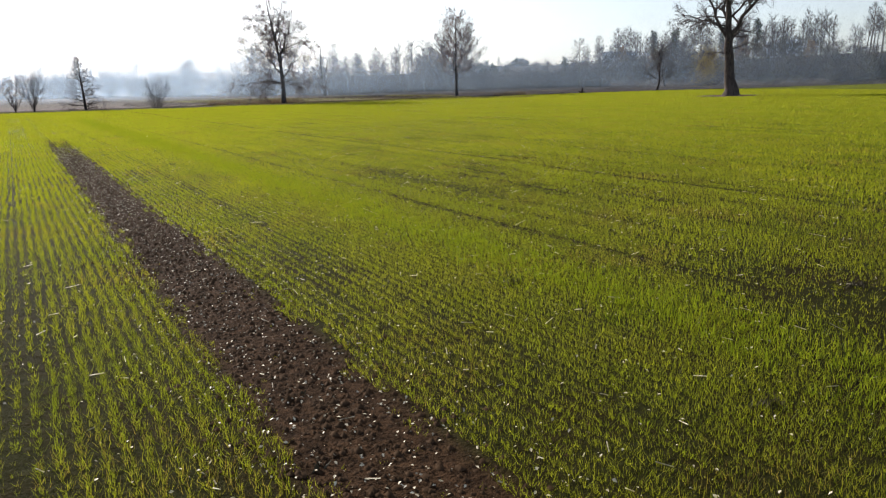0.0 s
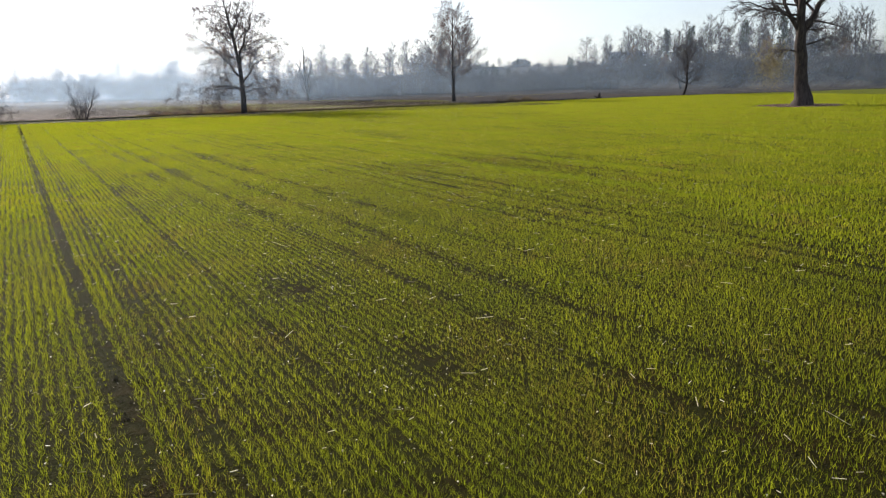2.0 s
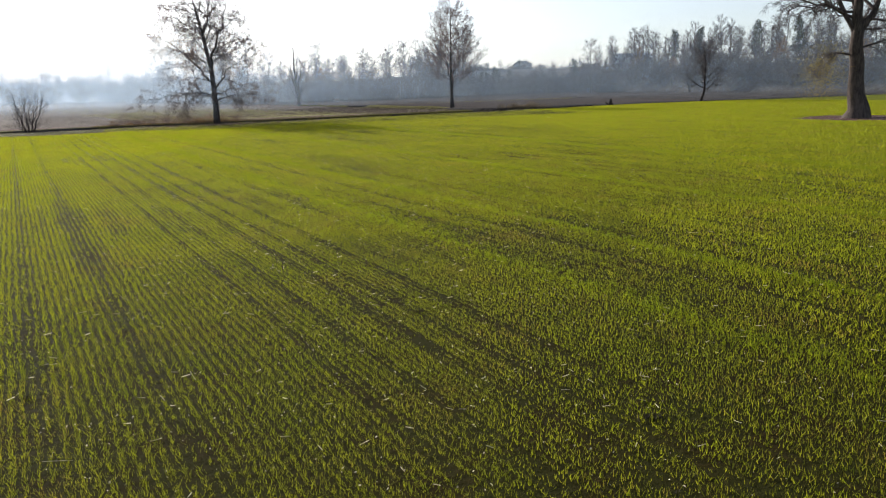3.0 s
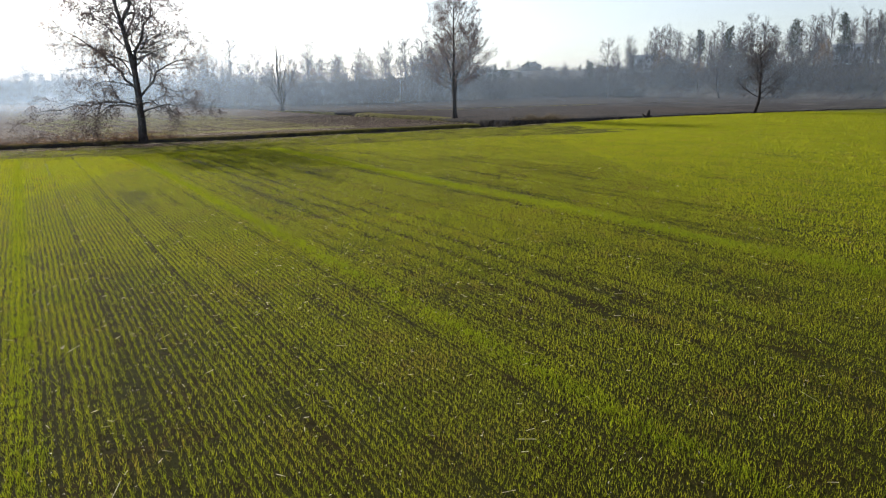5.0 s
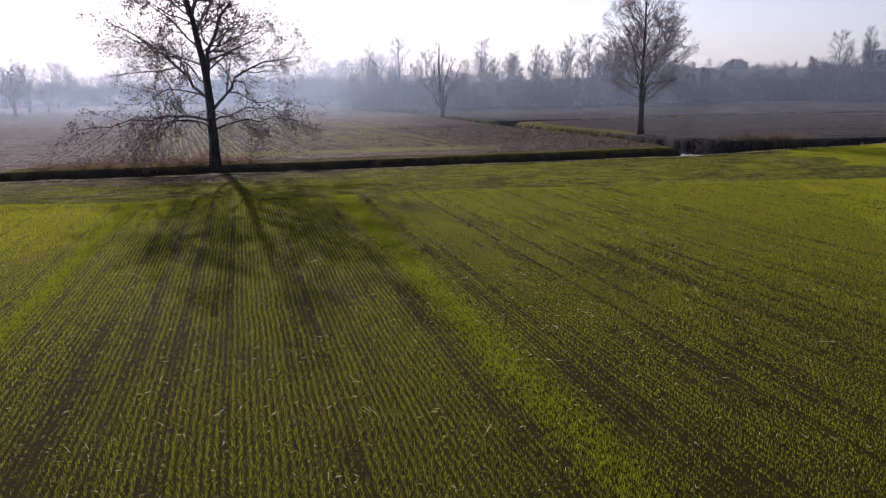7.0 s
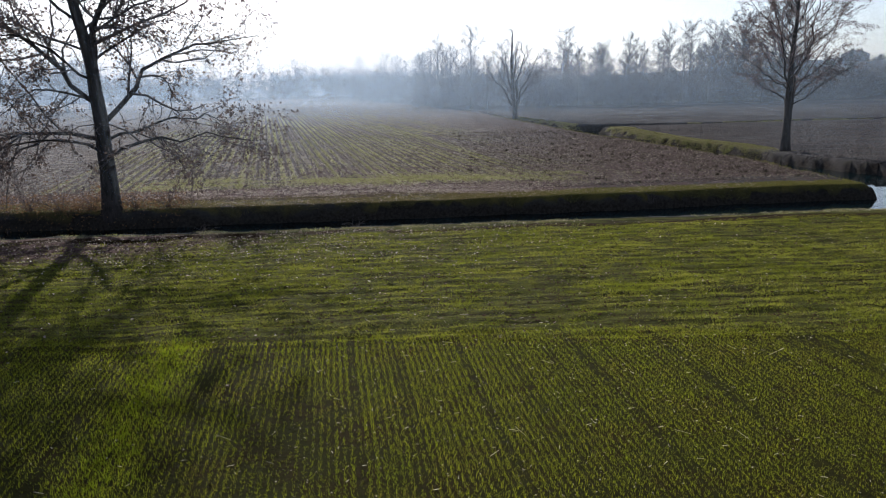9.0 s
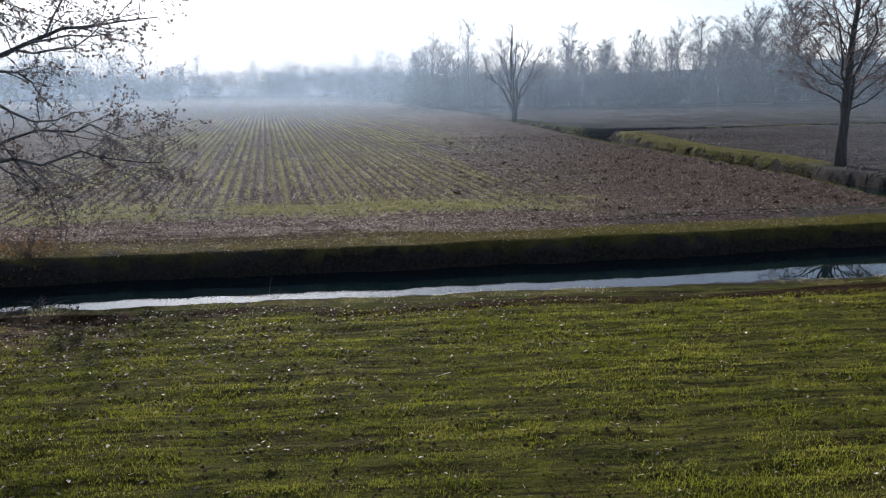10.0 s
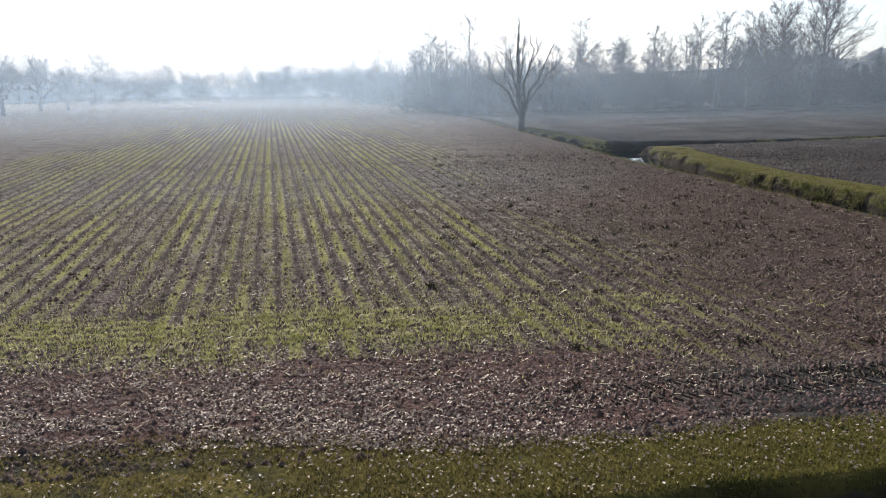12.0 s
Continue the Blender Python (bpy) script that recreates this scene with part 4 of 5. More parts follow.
# broad trees with round crowns at the end of the northern wood
broad = make_tree("crown_tree", "tall bare tree with a broad round crown at the wood edge", 70, [(0, 0, -0.8), (0.2, 0, 4), (-0.2, 0.2, 10), (0, 0, 21)], (0.6, 0.42, 0.26, 0.03),
                  limbs_round(np.random.default_rng(71), 34, 0.26, 0.94, lambda q: 8.8 - 6.4 * q, lambda q: 9.5 - 6.5 * q, 0.2, -0.04),
                  [dict(count=8, start=0.2, spread=34, share=0.38, droop=-0.08, points=4, least=0.025), dict(count=6, start=0.15, spread=36, share=0.5, droop=0, points=3, least=0.02),
                   dict(count=5, start=0.1, spread=38, share=0.7, droop=0.02, points=2, least=0.024, sprays=True)], bark=M_FARBARK, sides=8, limb_sides=4, split_limbs=False)
stand(broad, 101, 240, 20, 1.25)
for x, y, f in ((113.0, 241, 1.15), (88, 225, 0.75)):
    copy_thing(broad, pose(x, y, float(land(x, y)) - 0.1, 0, 0, x * 11) @ Matrix.Diagonal((f, f, f, 1)))

# ---------------------------------------------------------------- far buildings


def house(name, label, x, y, z, w, d, h, roof, turn, storeys, bays, wall=M_WALL):
    root = tagged(new(name), label, "building")
    bm = bmesh.new()
    box(bm, -w / 2, w / 2, -d / 2, d / 2, -6, h)
    part("wall", bm_mesh("wall", bm, wall), root)
    bm = bmesh.new()
    o = 0.6
    v = [bm.verts.new(q) for q in ((-w / 2 - o, -d / 2 - o, h), (w / 2 + o, -d / 2 - o, h), (w / 2 + o, d / 2 + o, h), (-w / 2 - o, d / 2 + o, h))]
    e = min(w, d) / 2 if roof > 0.8 else 0.0
    t = [bm.verts.new(q) for q in ((-w / 2 + e, -0.05 if e else -d / 2, h + roof), (w / 2 - e, -0.05 if e else -d / 2, h + roof), (w / 2 - e, 0.05 if e else d / 2, h + roof), (-w / 2 + e, 0.05 if e else d / 2, h + roof))]
    bm.faces.new(v[::-1])
    bm.faces.new(t)
    for i in range(4):
        bm.faces.new((v[i], v[(i + 1) % 4], t[(i + 1) % 4], t[i]))
    part("roof", bm_mesh("roof", bm, M_ROOF if roof > 0.8 else wall), root)
    if roof > 1.5:
        bm = bmesh.new()
        box(bm, -0.5, 0.5, -0.4, 0.4, h + 0.3, h + roof + 0.9)
        top = part("chimney", bm_mesh("chimney", bm, wall), root)
        top.location.x = w * 0.22
    bm = bmesh.new()
    box(bm, -0.6, 0.6, -0.08, 0.04, -0.8, 0.8)
    pane = bm_mesh("window", bm, M_PANE)
    for s in range(storeys):
        for b in range(bays):
            ob = part("window", pane, root)
            ob.location = (-w / 2 + w * (b + 0.5) / bays, -d / 2, h * (s + 0.55) / storeys)
    root.matrix_basis = pose(x, y, z, 0, 0, turn)
    return root


house("villa", "two-storey villa with a shallow hipped roof on the hill", 296, 512, 15.5, 17, 12, 7.5, 3.0, -28, 2, 4, M_WALL_WARM)
house("long_house", "low long house among the hill trees", 270, 535, 13, 40, 10, 5, 2.0, -25, 1, 6, M_WALL_WARM)
house("warehouse", "pale grey flat-roofed block behind the wood", 252, 297, 0, 22, 18, 21, 0.5, -40, 3, 5)
house("office_block", "grey flat-roofed block behind the embankment trees", 264, 178, 6, 15, 15, 14, 0.5, -52, 3, 4)
house("field_shed", "low dark shed at the foot of the wood", 169, 207, 0, 8, 5, 3.2, 0.7, -38, 1, 2, M_SHED)
house("apartment_block", "long pale block of flats in the haze", -88, 560, 0, 70, 16, 14.5, 0.6, 5, 5, 16)
house("farm_house", "gabled farmhouse in the haze", -195, 380, 0, 22, 12, 9, 3.5, 10, 2, 4)
house("terrace_block", "long low block in the haze", -210, 540, 0, 90, 14, 9, 0.6, 5, 3, 18)

# ---------------------------------------------------------------- haze over the far fields, built as translucent sheets
def mist_bank(MX, MY, MZ, haziness, label, material):
    mi = np.arange(MX.size).reshape(MX.shape)
    mq = np.stack([mi[:-1, :-1], mi[:-1, 1:], mi[1:, 1:], mi[1:, :-1]], -1).reshape(-1, 4)
    me = mesh_of("mist_bank", np.stack([MX, MY, MZ], -1).reshape(-1, 3), mq, material, True)
    a = me.attributes.new("haziness", "FLOAT", "POINT")
    a.data.foreach_set("value", np.ascontiguousarray(np.minimum(haziness, 0.85), np.float32).ravel())
    tagged(new("mist_bank", me), label, "mist", kind="stuff")


LEVELS = np.array((-1.0, 0.2, 0.9, 1.7, 2.6, 4, 6, 9, 13, 18, 24, 32, 42, 55, 70))
# added to pale what lies behind: before the spreading tree, and over the ploughed land
MX, MZ = np.meshgrid(np.linspace(-300, 4, 80), LEVELS[LEVELS <= 34])
mist_bank(MX, far_edge(MX) - 1.5, MZ, 0.045 * step(MZ, 34, 8) * step(MZ, -0.2, 2.6) * step(MX, -1, -10), "thin winter mist drifting along the main ditch", M_HAZE)
MX, MZ = np.meshgrid(np.linspace(20, 330, 60), LEVELS[LEVELS <= 34])
mist_bank(MX, 61 - 0.02 * MX, MZ, 0.045 * step(MZ, 34, 8) * step(MZ, -0.2, 2.6) * step(MX, 22, 34), "thin winter mist over the ploughed land", M_HAZE)
# added likewise, to lighten the stubble seen at a low angle
MX, MZ = np.meshgrid(np.linspace(-260, 21, 60), np.array((-0.4, 0.1, 0.6, 1.2, 2, 3.5, 6, 10, 15)))
mist_bank(MX, 72 + 3 * np.sin(MX / 30), MZ, 0.03 * step(MZ, 15, 3) * step(MZ, -0.1, 1.2) * step(MX, 20, 8), "thin winter mist over the stubble field", M_HAZE)
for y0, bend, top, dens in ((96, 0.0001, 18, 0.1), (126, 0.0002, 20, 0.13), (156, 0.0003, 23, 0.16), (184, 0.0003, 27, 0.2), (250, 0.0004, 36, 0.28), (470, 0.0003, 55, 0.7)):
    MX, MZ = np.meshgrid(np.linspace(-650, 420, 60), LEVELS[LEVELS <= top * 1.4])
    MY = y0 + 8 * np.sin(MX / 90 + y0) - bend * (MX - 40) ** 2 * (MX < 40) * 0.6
    # thinner to the east: the haze is brighter on the sun's side
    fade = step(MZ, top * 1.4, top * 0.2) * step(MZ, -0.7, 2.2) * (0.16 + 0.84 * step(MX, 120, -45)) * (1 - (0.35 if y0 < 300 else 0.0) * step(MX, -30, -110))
    mist_bank(MX, MY, MZ, dens * fade, "thin pale winter mist lying over the far fields", M_HAZE if y0 < 300 else M_PALE_HAZE)
# sheets added across the way to the eastern wood, for its bluish haze
for x0, dens in ((105, 0.04), (150, 0.08)):
    MY, MZ = np.meshgrid(np.linspace(-60, 400, 40), np.array((-1.0, 0.2, 1.2, 2.6, 4, 7, 11, 16, 23, 32)))
    MX = x0 + 6 * np.sin(MY / 60 + x0)
    mist_bank(MX, MY, MZ, dens * step(MZ, 32, 8) * step(MZ, -0.9, 1.5) * step(MY, -60, 20) * step(MY, 400, 320), "thin pale winter mist lying before the eastern wood", M_HAZE)

# ---------------------------------------------------------------- crop, grass, litter


def blades(x, y, h, w, lean, rng, z=None):
    """One pointed blade at each place."""
    n = len(x)
    z = on_ground(x, y) - 0.01 if z is None else z
    a, b = rng.random(n) * 2 * np.pi, rng.random(n) * 2 * np.pi
    px, py = np.cos(a) * w / 2, np.sin(a) * w / 2
    l = h * lean * rng.random(n)
    V = np.stack([np.stack([x - px, y - py, z], 1), np.stack([x + px, y + py, z], 1), np.stack([x + np.cos(b) * l, y + np.sin(b) * l, z + h], 1)], 1).reshape(-1, 3)
    return V, np.arange(3 * n).reshape(n, 3)


ROW = 0.134
BANDS = ((-48.7, 0.75, 75), (-21.4, 0.3, 70), (-25.0, 0.5, 45), (-13.5, 0.3, 90), (-2.1, 0.62, 90))      # lush double-sown strips
# thin lines along the rows, where wheels and drill ends passed: where, half width, strength
RUTS = [(-46.3, 0.14, 0.4), (-45.4, 0.12, 0.4), (-40.9, 0.13, 1.3), (-55.0, 0.14, 0.4), (-36.1, 0.2, 0.5), (-34.8, 0.2, 0.5), (-30.3, 0.16, 0.6), (-29.4, 0.2, 0.5), (-11.1, 0.2, 0.4), (-9.1, 0.22, 0.55),
        (-14.2, 0.12, 0.45), (-12.8, 0.12, 0.45), (-3.2, 0.14, 0.45), (-1.0, 0.14, 0.45), (26.0, 0.1, 0.9), (27.8, 0.1, 0.9), (41.0, 0.1, 0.9), (42.8, 0.1, 0.9)]
rng = np.random.default_rng(700)
at = -120.0
while at < 90:
    at += rng.uniform(0.7, 2.4)
    if min(abs(at - r[0]) for r in RUTS) > 0.6 and min(abs(at - q[0]) - q[1] for q in BANDS) > 0.3:
        RUTS.append((at, rng.uniform(0.08, 0.2), rng.uniform(0.3, 0.75)))


# places where it came up thin: across and along the rows, their reach, strength
PATCHES = ((-45.3, -71.5, 1.0, 5.0, 0.42), (-46.6, -84.0, 1.3, 1.8, 0.6), (-37.9, -57.9, 0.5, 1.1, 0.6), (-37.7, -61.9, 0.45, 0.7, 0.65), (-33.3, -50, 1.2, 5.0, 0.2), (-31.0, -53, 0.8, 3.0, 0.2),
           (-18.9, -21, 1.3, 8.0, 0.4), (-11.1, -4, 0.7, 7.0, 0.45), (4.0, 3.5, 1.0, 3.0, 0.35), (0.8, 17.5, 0.9, 2.2, 0.6), (2.3, 12.6, 0.8, 2.0, 0.5), (-55.4, -80, 0.8, 5.0, 0.4))


def vigour(u, v):
    """How well the wheat has come up, 0 to 1."""
    row = np.round((u + 125) / ROW).astype(int)
    drill = np.random.default_rng(77).random(2000)[row]                    # some drill rows came up thinner
    g = 0.3 * (value_noise(u, v * 0.012, 0.42, 72) - 0.5) + 0.34 * value_noise(u, v * 0.6, 2.6, 73) + 0.3 * value_noise(u * 2.2, v * 0.9, 1.2, 74) + 0.22 * value_noise(u, v, 8, 71) + 0.3 * drill
    g = 0.42 + 0.58 * step(g, 0.16, 0.6)
    for pu, pv, ru, rv, force in PATCHES:
        g = g * (1 - force * np.exp(-((u - pu) / ru) ** 2 - ((v - pv) / rv) ** 2))
    broken = 0.45 + 0.75 * value_noise(u * 2, v, 1.3, 79)
    for at, half, force in RUTS:
        if u.min() < at + half and u.max() > at - half:
            g = g * (1 - np.minimum(force * broken, 1.0) * step(np.abs(u - at), half, half * 0.35))
    bare = step(np.abs(u + 52.9 + 0.03 * np.sin(v * 1.7) + 0.4 * (value_noise(u * 3, v, 0.35, 80) - 0.5)), 0.64, 0.4) * step(v, -40, -58)
    g = g * (1 - 0.1 * step(u, -49.5, -50.6) * step(v, -50, -66))          # thin, open rows beside the unsown lane
    return g * (1 - bare)


def crop(step_v, d0, d1, per, width, height, seed, low=-200, top=200, lean=0.6):
    """Rows of young wheat in a ring of distance from the strip that is seen close by."""
    rng = np.random.default_rng(seed)
    uu, vv = np.meshgrid(np.arange(-125, 95, ROW), np.arange(-105, 40, step_v))
    uu, vv = uu.ravel(), vv.ravel()
    x, y = unlane(uu, vv)
    d = off_strip(x, y)
    ok = (d >= d0) & (d < d1) & ((y < HEADLAND + 0.3 * (value_noise(x, y, 0.9, 76) - 0.5) + 0.3 * np.sin(x * 0.4)) | (x > 31 + 5 * value_noise(x, y, 2.5, 126))) & (y < near_edge(x) - 1) & (np.hypot(x - 40.4, y + 13.2) > 5.2 + 0.8 * np.sin(x * 3))
    ahead = ((x + 43) * 0.367 + (y + 100) * 0.93) - 1.2 * d          # nothing behind the first view
    ok &= (y >= low) & (y < top) & (ahead > 5)
    x, y, uu, vv = x[ok], y[ok], uu[ok], vv[ok]
    g = vigour(uu, vv)
    least = 0.5 * float(step(d0, 6, 26))
    ok = rng.random(len(x)) < np.maximum(0.1 + g, least)
    ok &= (g > 0.02) | (rng.random(len(x)) < 0.12)
    x, y, g = np.repeat(x[ok], per), np.repeat(y[ok], per), np.repeat(g[ok], per)
    n = len(x)
    x, y = x + rng.normal(size=n) * (0.014 + 0.014 * g) + 0.05 * (value_noise(x, y, 1.2, 75) - 0.5), y + (rng.random(n) - 0.5) * step_v * 1.7
    return blades(x, y, height * (0.55 + 0.6 * rng.random(n)) * (0.42 + 0.75 * g), width * (0.7 + 0.6 * rng.random(n)), lean, rng)


def lush(seed):
    rng = np.random.default_rng(seed)
    out = []
    for u0, half, thick in BANDS:
        n = int(thick * 2 * half * 140)
        uu, vv = u0 + np.clip(rng.normal(size=n) * half * 0.55, -half * 1.1, half * 1.1), rng.uniform(-100, 24, n)
        x, y = unlane(uu, vv)
        ok = (off_strip(x, y) < 34) & (y < HEADLAND)
        x, y = np.repeat(x[ok], 5), np.repeat(y[ok], 5)
        m = len(x)
        out.append(blades(x + rng.normal(size=m) * 0.04, y + rng.normal(size=m) * 0.04, 0.112 * (0.6 + 0.6 * rng.random(m)), 0.0088 * (0.7 + 0.6 * rng.random(m)), 0.6, rng))
    return joined(out)


wheat = joined([crop(0.035, 0, 3.5, 8, 0.0037, 0.09, 81, top=-68, lean=1.0), crop(0.045, 3.5, 9, 5, 0.0066, 0.096, 82, top=-60, lean=0.9), crop(0.06, 9, 16, 3, 0.02, 0.092, 85, top=-50, lean=0.9),
                crop(0.045, 0, 3.5, 6, 0.005, 0.084, 89, low=-68, top=-45, lean=1.0), crop(0.055, 3.5, 9, 4, 0.0095, 0.086, 90, low=-60, top=-45, lean=0.9), crop(0.06, 9, 16, 3, 0.02, 0.092, 91, low=-50, top=-45, lean=0.9),
                crop(0.045, 0, 6, 5, 0.0062, 0.096, 86, low=-45, top=-14, lean=0.7), crop(0.05, 6, 16, 4, 0.0088, 0.096, 87, low=-45, top=-14, lean=0.65),
                crop(0.045, 0, 6, 5, 0.0058, 0.08, 92, low=-14, lean=0.8), crop(0.05, 6, 16, 4, 0.0084, 0.082, 93, low=-14, lean=0.8),
                crop(0.1, 16, 28, 3, 0.033, 0.088, 83, lean=0.7), crop(0.2, 28, 48, 3, 0.06, 0.09, 88, lean=0.7), crop(0.4, 48, 80, 2, 0.2, 0.09, 84, lean=0.8)])
tagged(new("wheat", mesh_of("wheat", *wheat, M_WHEAT)), "drilled rows of young yellow-green winter wheat", "wheat", kind="stuff")
tagged(new("lush_wheat", mesh_of("lush_wheat", *lush(84), M_LUSH)), "brighter double-sown strips of taller wheat", "wheat", kind="stuff")


def headland_crop(seed):
    """Rows that run beside the ditch at the end of the field."""
    rng = np.random.default_rng(seed)
    xx, off = np.meshgrid(np.arange(-30, 36, 0.09), np.arange(1.7, 17, 0.23))
    xx, off = xx.ravel(), off.ravel()
    row = np.round(off / 0.23).astype(int)
    off = off + 0.14 * (value_noise(xx, row * 7.0, 2.5, 99) - 0.5)
    # moss and self-sown plants between the rows
    n = 52000
    xx, off = np.concatenate([xx, rng.uniform(-24, 28, n)]), np.concatenate([off, rng.uniform(1.3, 16, n)])
    row = np.concatenate([row, np.zeros(n, int)])
    y = near_edge(xx) - off
    clump = 0.45 * value_noise(xx, off * 1.6, 0.55, 90) + 0.3 * value_noise(xx, off * 1.8, 1.6, 91) + 0.25 * value_noise(xx, off, 5, 92)
    lot = clump + 0.1 * (np.random.default_rng(9).random(200)[row] - 0.5)
    bare = np.exp(-((xx + 16) / 12) ** 2) * step(off, 8.5, 3)
    ok = (y > HEADLAND - 0.5) & (rng.random(len(xx)) < (0.54 + 0.46 * step(lot, 0.26, 0.48)) * (1 - 0.8 * bare))
    x, y = np.repeat(xx[ok], 6), np.repeat(y[ok], 6)
    g = np.repeat(step(clump[ok], 0.32, 0.75), 6)
    n = len(x)
    return blades(x + rng.normal(size=n) * 0.055, y + rng.normal(size=n) * 0.03, (0.036 + 0.044 * g) * (0.5 + 0.9 * rng.random(n)), (0.012 + 0.003 * g) * (0.7 + 0.6 * rng.random(n)), 1.0, rng)


tagged(new("headland_wheat", mesh_of("headland_wheat", *headland_crop(85), M_TURF)), "thick green wheat on the headland beside the ditch", "wheat", kind="stuff")


def verge_grass(seed, near_side):
    rng = np.random.default_rng(seed)
    out = []
    # both lips of the main ditch
    for n, lo, hi, edge, side, h in (((26000, -0.25, 0.6, near_edge, -1, 0.075),) if near_side else ((70000, 0.0, 1.08, far_edge, 1, 0.09),)):
        x = rng.uniform(-32, 60 if side < 0 else 27, n)
        t = lo + (hi - lo) * rng.random(n) ** 1.2 * (verge_width(x) if side > 0 else 1.0)
        y = edge(x) + side * t
        ok = (value_noise(x, y, 1.3, 92) * 0.6 + value_noise(x, y, 0.3, 120) * 0.4 > (0.5 if near_side else 0.28)) & ((side < 0) | (x < np.interp(y, BL_Y, BL_X)) | (x > np.interp(y, BR_Y, BR_X)))
        if side > 0:
            ok &= rng.random(n) < 0.75 + 0.25 * step(x, -6, 6)
        x, y = x[ok], y[ok]
        out.append(blades(x, y, h * (0.4 + rng.random(len(x))), (0.014 if near_side else 0.022) * (0.6 + 0.8 * rng.random(len(x))), 0.9, rng))
    if near_side:
        return joined(out)
    n = 3500
    y = rng.uniform(48, 150, n)
    x = np.interp(y, BL_Y, BL_X) + rng.normal(size=n) * 0.4
    out.append(blades(x, y, 0.16 * (0.4 + rng.random(n)), 0.04, 1.2, rng))
    return joined(out)


def tufts(x, y, tx, ty, length, w, rng):
    """Long limp blades that rise a little and hang over towards (tx, ty)."""
    n = len(x)
    z = on_ground(x, y) - 0.02
    a = np.arctan2(ty, tx) + rng.normal(size=n) * 0.5
    d = np.stack([np.cos(a), np.sin(a), np.zeros(n)], 1)
    l = (length * (0.5 + 0.8 * rng.random(n)))[:, None]
    side = np.stack([-d[:, 1], d[:, 0], np.zeros(n)], 1) * (w * (0.6 + 0.8 * rng.random(n)))[:, None]
    p = np.stack([x, y, z], 1)
    mid = p + d * l * 0.45 + np.array([0, 0, 1.0]) * l * 0.22
    tip = p + d * l * 0.8 - np.array([0, 0, 1.0]) * l * (0.1 + 0.5 * rng.random((n, 1)))
    V = np.stack([p - side, p + side, mid + side * 0.7, mid - side * 0.7, tip], 1).reshape(-1, 3)
    i = np.arange(n)[:, None] * 5
    return V, np.concatenate([i + np.array([0, 1, 2]), i + np.array([0, 2, 3]), i + np.array([3, 2, 4])])


def hanging_grass(seed):
    rng = np.random.default_rng(seed)
    n = 46000
    y = 105.5 - 38 * rng.random(n) ** 1.1
    clump = 0.5 * value_noise(y, y * 0, 0.45, 93) + 0.5 * value_noise(y, y * 0, 2.3, 103)
    t = -0.2 + 3.3 * rng.random(n) ** 1.2
    x = np.interp(y, BR_Y, BR_X) + t + 0.3 * (clump - 0.5)
    ok = ((clump > 0.3) | (t > 0.5)) & (rng.random(n) < step(y, 66, 75)) & (value_noise(x, y, 0.8, 116) > 0.22)
    hang = np.where(t < 0.35, 0.5, 0.24)
    out = [tufts(x[ok], y[ok], np.full(ok.sum(), -1.0), np.full(ok.sum(), -0.4), hang[ok], 0.013, rng)]
    # its further stretch, and the far side of the cross ditch
    n = 5000
    y = 108 + 34 * rng.random(n) ** 1.3
    x = np.interp(y, BR_Y, BR_X) - 0.2 + 1.1 * rng.random(n) ** 1.5
    out.append(tufts(x, y, np.full(n, -1.0), np.full(n, -0.3), 0.6, 0.035, rng))
    n = 7000
    x = 26 + 70 * rng.random(n) ** 1.3
    side = np.where(rng.random(n) < 0.6, 1.0, -1.0)
    y = np.interp(x, CX, CY) + side * (1.0 + 0.7 * rng.random(n))
    ok = value_noise(x, y, 2.0, 94) > 0.35
    out.append(tufts(x[ok], y[ok], np.zeros(ok.sum()), -side[ok], 0.4, 0.035, rng))
    return joined(out)


def lip_grass(seed):
    rng = np.random.default_rng(seed)
    n = 18000
    x = rng.uniform(-30, 27, n)
    y = far_edge(x) - 0.15 + 1.3 * rng.random(n) ** 1.4
    ok = (value_noise(x, y, 0.7, 104) > 0.35) & (rng.random(n) < 0.5 + 0.5 * step(x, -12, 4)) & (x < np.interp(y, BL_Y, BL_X))
    return tufts(x[ok], y[ok], np.zeros(ok.sum()), np.full(ok.sum(), -1.0), 0.13, 0.012, rng)


tagged(new("lip_grass", mesh_of("lip_grass", *lip_grass(188), M_ROUGH)), "short withered grass drooping over the far ditch lip", "grass", kind="stuff")

k = Mat("hanging_grass")
k.leafy(k.mix(k.ramp(k.noise(1.4, 4), 0.35, 0.65), k.mix(k.noise(9, 2), (0.15, 0.165, 0.035), (0.25, 0.25, 0.07)), (0.25, 0.22, 0.11)), 0.45)
tagged(new("hanging_grass", mesh_of("hanging_grass", *hanging_grass(187), k.m)), "long olive grass hanging over the banks of the side ditch", "grass", kind="stuff")

tagged(new("verge_grass", mesh_of("verge_grass", *verge_grass(86, True), M_LIP)), "short green grass along the near ditch lip", "grass", kind="stuff")
tagged(new("bank_grass", mesh_of("bank_grass", *verge_grass(186, False), M_ROUGH)), "olive and straw-coloured rough grass on the far ditch banks", "grass", kind="stuff")


